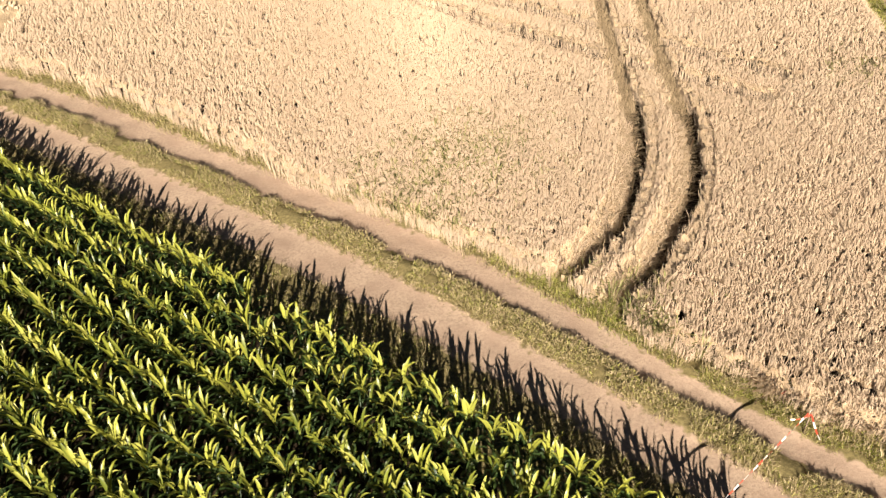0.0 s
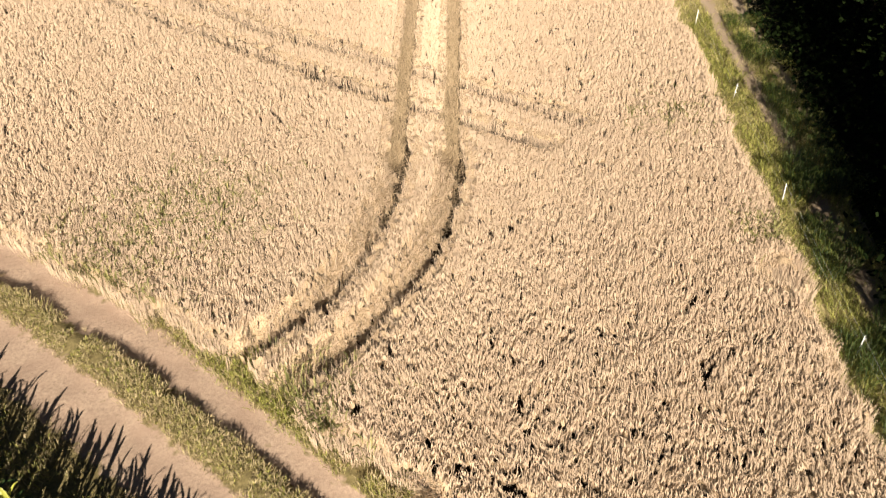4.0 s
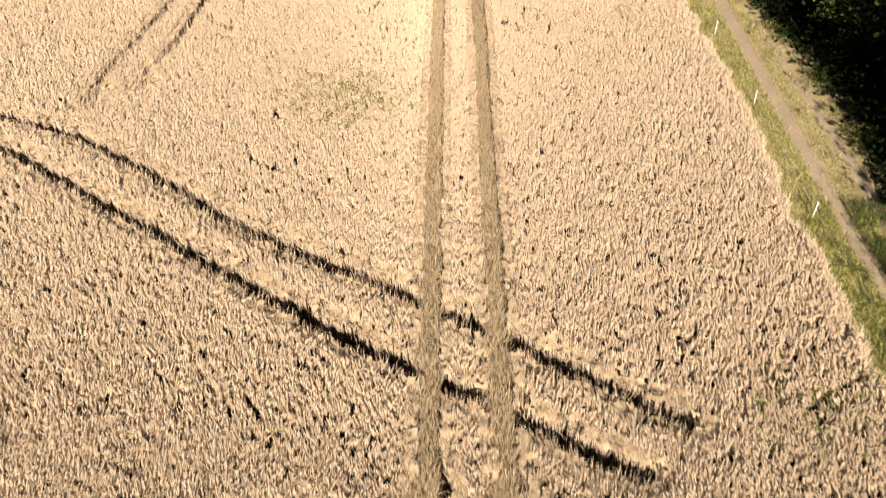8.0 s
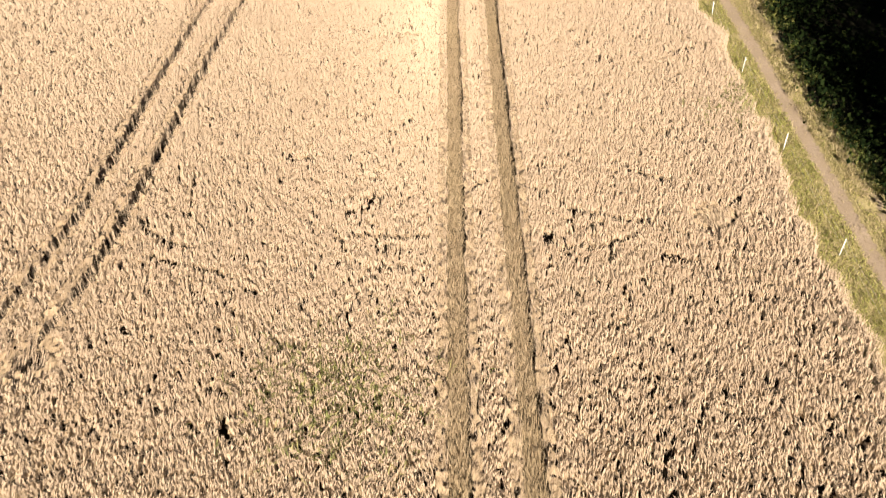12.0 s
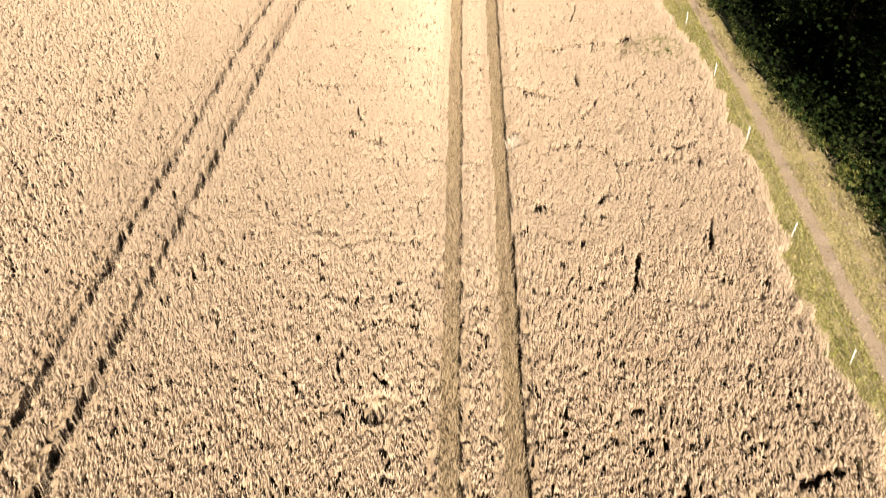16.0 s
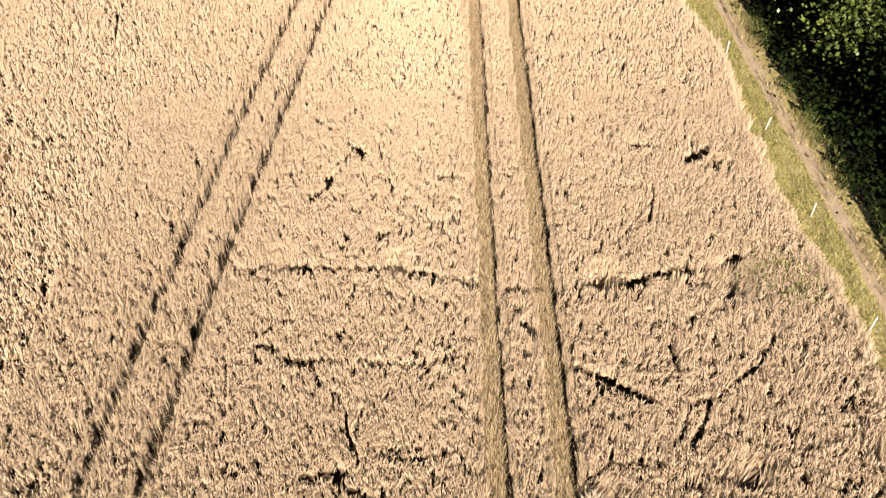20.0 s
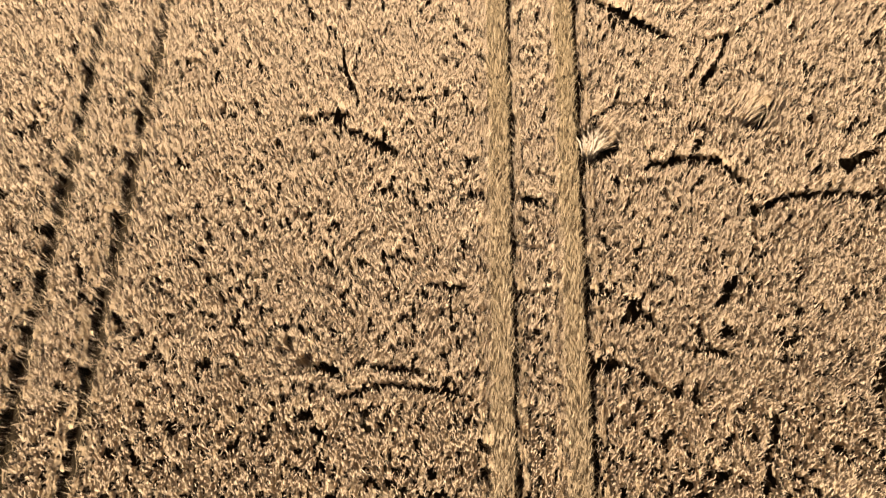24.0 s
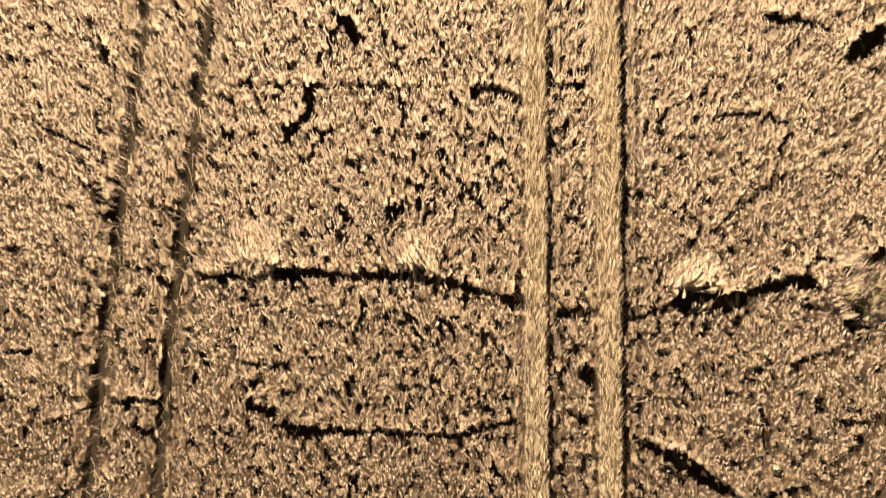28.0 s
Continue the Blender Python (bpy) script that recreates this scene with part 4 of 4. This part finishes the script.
def tree_kind(seed, tall, reach, low, bark, leaf, label, leaf_size, per):
    r = random.Random(seed)
    ob = new("tree")
    pts, rad = [], []
    for i in range(7):
        f = i / 6
        pts.append((r.uniform(-0.12, 0.12) * i * 0.5, r.uniform(-0.12, 0.12) * i * 0.5, tall * 0.9 * f - 0.1))
        rad.append(0.02 * tall * 0.7 * (1 - 0.85 * f) + (0.06 if i == 0 else 0.01))
    part("trunk", tube(bmesh.new(), pts, rad, 9), bark, ob)
    tips = []
    for k in range(26):
        f = r.uniform(low, 0.95)
        z = tall * 0.9 * f
        i = min(5, int(f * 6))
        base = Vector(pts[i]).lerp(Vector(pts[i + 1]), f * 6 - i)
        a = r.uniform(0, 6.283)
        out = reach * (0.45 + 0.6 * math.sin(3.14 * min(1, 0.25 + (f - low) / (1 - low) * 0.75))) * r.uniform(0.7, 1.1)
        end = base + Vector((math.cos(a) * out, math.sin(a) * out, out * r.uniform(0.05, 0.45)))
        mid = base.lerp(end, 0.5) + Vector((0, 0, out * 0.08))
        part("limb", tube(bmesh.new(), [base, mid, end], [0.05 * (1.1 - f), 0.03 * (1.1 - f), 0.008], 5), bark, ob)
        for g in (0.4, 0.65, 0.85, 1.0):
            q = base.lerp(end, g)
            tips.append((q.x + r.uniform(-0.5, 0.5), q.y + r.uniform(-0.5, 0.5), q.z + r.uniform(-0.2, 0.5)))
    me = leaf_cloud("crown", tips, 1.25, per, leaf_size, leaf)
    crown = new("crown", me)
    crown.parent = ob
    return tagged(ob, label, "tree", "trees of the wood")


def wood():
    kinds = [tree_kind(11, 13, 2.4, 0.16, BARK, SHADED_LEAF, "tall leafy tree of the wood with leaves coloured as in shade", 0.34, 22),
             tree_kind(12, 11, 2.5, 0.10, BARK, SHADED_LEAF, "broad leafy tree at the edge of the wood with leaves coloured as in shade", 0.19, 42),
             tree_kind(13, 15, 2.4, 0.20, BARK, SHADED_LEAF, "tall leafy tree of the wood with leaves coloured as in shade", 0.34, 22)]
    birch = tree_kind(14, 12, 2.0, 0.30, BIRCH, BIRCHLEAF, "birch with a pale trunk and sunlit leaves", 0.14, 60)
    birch.matrix_world = pose(16.6, 71, 0, 3, 2, 40)
    copy_thing(birch, pose(17.6, 72.4, 0, 5, 6, 200))
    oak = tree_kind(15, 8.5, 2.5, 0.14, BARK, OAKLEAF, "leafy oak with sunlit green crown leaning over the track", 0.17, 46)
    oak.matrix_world = pose(15.0, 97.0, 0, 2, -3, 15)
    # Small oaks put the brighter leaf colour where sunlit leaves stand out.
    for ox, oy, size, turned in ((15.6, 101.5, 1.0, 130), (16.2, 46.0, 0.5, 60), (15.6, 86.5, 0.45, 250), (17.6, 78.0, 0.6, 310)):
        copy_thing(oak, pose(ox, oy, 0, 0, 0, turned) @ Matrix.Scale(size, 4))
    r = random.Random(5)
    n, fresh = 0, {0, 1, 2}
    for row, x0 in enumerate((3.7, 7.2, 11.8)):
        y = -22 + row * 2
        while y < 122:
            x = float(max(wood_rim(y), wood_rim(y + 7), wood_rim(y + 14)) if y > 19 else wood_rim(y) - 0.9) + x0 + r.uniform(-0.3, 0.3)
            if row == 0 and 55 < y < 73:
                x += 3.2
            at = pose(x, y, 0, r.uniform(-3, 3), r.uniform(-4, 2), r.uniform(0, 360))
            which = 1 if row == 0 else (0 if n % 2 else 2)
            if which in fresh:
                kinds[which].matrix_world = at
                fresh.discard(which)
            else:
                copy_thing(kinds[which], at)
            n += 1
            y += r.uniform(3.2, 4.2) + row * 1.2


wood()


def undergrowth():
    centres = []
    r = random.Random(8)
    for k in range(1300):
        y = r.uniform(-5, 112)
        x = float(wood_rim(y)) + 0.3 + abs(r.gauss(0, 2.2))
        centres.append((x, y, 0.15 + 0.5 * r.random() * min(2.2, x - float(wood_rim(y)))))
    # Clumps in the same shade-dark leaf colour thicken the black rim.
    me = leaf_cloud("undergrowth", centres, 0.75, 36, 0.18, SHADED_LEAF, 0.8)
    tagged(new("undergrowth", me), "low shrubs along the rim of the wood, leaves coloured as in shade", "shrubs", kind="stuff")


undergrowth()

# ---------- barrier tape over the road ----------
def stake(x, y, tall, tilt):
    ob = new("wooden_stake")
    part("shaft", tube(bmesh.new(), [(0, 0, -0.15), (0, 0, tall * 0.6), (0.01, 0, tall)], [0.026, 0.024, 0.02], 7), WOOD, ob)
    ob.matrix_world = pose(x, y, 0, *tilt)
    return tagged(ob, "grey wooden stake holding the barrier tape", "stake", "stakes of the barrier tape")


stake(-2.75, 6.95, 1.0, (1, 0, 0))
stake(1.3, 10.5, 1.0, (-3, 3, 0))


def ribbon(bm, points, wide, twist):
    """A thin two-sided band along points, turning about its own line."""
    rows = []
    for i, p in enumerate(points):
        a, b = Vector(points[max(i - 1, 0)]), Vector(points[min(i + 1, len(points) - 1)])
        along = (b - a).normalized()
        side = along.cross(Vector((0, 0, 1))).normalized()
        up = side.cross(along)
        w = (side * math.cos(twist + i * 0.1) + up * math.sin(twist + i * 0.1)) * wide / 2
        n = along.cross(w).normalized() * 0.002
        rows.append([bm.verts.new(Vector(p) + v) for v in (w + n, -w + n, -w - n, w - n)])
    for r, s in zip(rows, rows[1:]):
        for k in range(4):
            bm.faces.new((r[k], r[(k + 1) % 4], s[(k + 1) % 4], s[k]))
    bm.faces.new(rows[0][::-1])
    bm.faces.new(rows[-1])
    return bm


def tape(label, start, end, sag, stripes, wide=0.09, twist=1.45):
    ob = new("barrier_tape")
    a, b = Vector(start), Vector(end)
    for k in range(stripes):
        pts = []
        for q in range(4):
            t = (k + q / 3) / stripes
            p = a.lerp(b, t)
            pts.append((p.x, p.y, p.z - sag * 4 * t * (1 - t)))
        part("white_stripe" if k % 2 else "red_stripe", ribbon(bmesh.new(), pts, wide, twist + 0.35 * math.sin(k * 1.3)), WHITE if k % 2 else RED, ob)
    return tagged(ob, label, "barrier tape")


tape("red and white striped barrier tape strung across the road", (-2.75, 6.95, 0.96), (1.33, 10.55, 0.95), 0.06, 28, 0.06)
tape("loose fluttering end of red and white barrier tape", (1.3, 10.45, 0.85), (1.5, 10.05, 0.35), 0.05, 4, 0.05)
tape("torn red and white barrier tape tied to the stake", (1.3, 10.45, 0.86), (0.85, 10.5, 0.6), 0.08, 4, 0.045)
tape("piece of pale barrier tape lying in the bent wheat", (1.0, 11.55, 0.30), (1.75, 11.85, 0.42), 0.04, 3, 0.11)


def white_stub(x, y):
    ob = new("marker_stake")
    part("shaft", tube(bmesh.new(), [(0, 0, -0.1), (0, 0, 0.3), (0.01, 0, 0.42)], [0.024, 0.024, 0.02], 8), WHITE, ob)
    part("cap", tube(bmesh.new(), [(0.01, 0, 0.42), (0.01, 0, 0.45)], [0.027, 0.018], 8), WHITE, ob)
    ob.matrix_world = pose(x, y, 0, 4, 6, 0)
    return tagged(ob, "short white plastic marker stake standing in the verge", "stake")


white_stub(3.3, 10.0)


def scrap(name, label, x, y, material, size):
    bm = bmesh.new()
    ribbon(bm, [(0, 0, 0.0), (size * 0.5, size * 0.2, size * 0.25), (size, size * 0.9, size * 0.1)], size * 0.6, 0.3)
    me = bpy.data.meshes.new(name)
    bm.to_mesh(me)
    bm.free()
    me.materials.append(material)
    ob = new(name, me)
    ob.matrix_world = pose(x, y, 0.07)
    return tagged(ob, label, "scrap")


scrap("yellow_scrap", "small yellow plastic scrap lying on the road", 0.25, 9.35, YELLOW, 0.14)


# ---------- tufts of bent wheat ----------
def wheat_tuft(x, y, turn, count, spread, material, label, fall=0.45):
    px, py = RNG.normal(0, spread * 0.35, count), RNG.normal(0, spread * 0.35, count)
    me = blades("wheat_tuft", px, py, np.zeros(count), 0.55 + 0.3 * RNG.random(count), 0.012 + 0.009 * RNG.random(count), fall + 0.4 * RNG.random(count),
                turn + RNG.normal(0, 0.45, count), material, 0.13, 0.05)
    ob = new("wheat_tuft", me)
    ob.matrix_world = pose(x, y, -0.05)
    return tagged(ob, label, "wheat tuft", "bent tufts in the wheat")


BRIGHT = leafy("bleached_straw", [(0.0, (0.38, 0.30, 0.22)), (1.0, (0.52, 0.43, 0.33))], (0.5, 0.41, 0.31), 0.3, 0.8, 0.08)
wheat_tuft(1.5, 76.62, 1.3, 240, 0.24, BRIGHT, "bleached pale tuft of bent wheat beside the rut", 0.05)
for tx, ty, turn_, many in ((-3.9, 85.3, 1.9, 130), (-8.0, 85.2, 1.4, 150), (2.9, 84.9, 1.2, 150), (-2.7, 62.9, 1.2, 130), (7.0, 67.7, 1.0, 120), (7.8, 49.3, 2.2, 220),
                            (-5.7, 70.9, 2.2, 90), (5.4, 77.6, 0.9, 120), (0.95, 12.1, 3.9, 320), (2.3, 11.3, 3.6, 220), (3.0, 10.9, 4.2, 200), (3.8, 10.4, 3.4, 180)):
    wheat_tuft(tx, ty, turn_, many, 0.5, PALE, "pale tuft of wheat bent over at a gap")
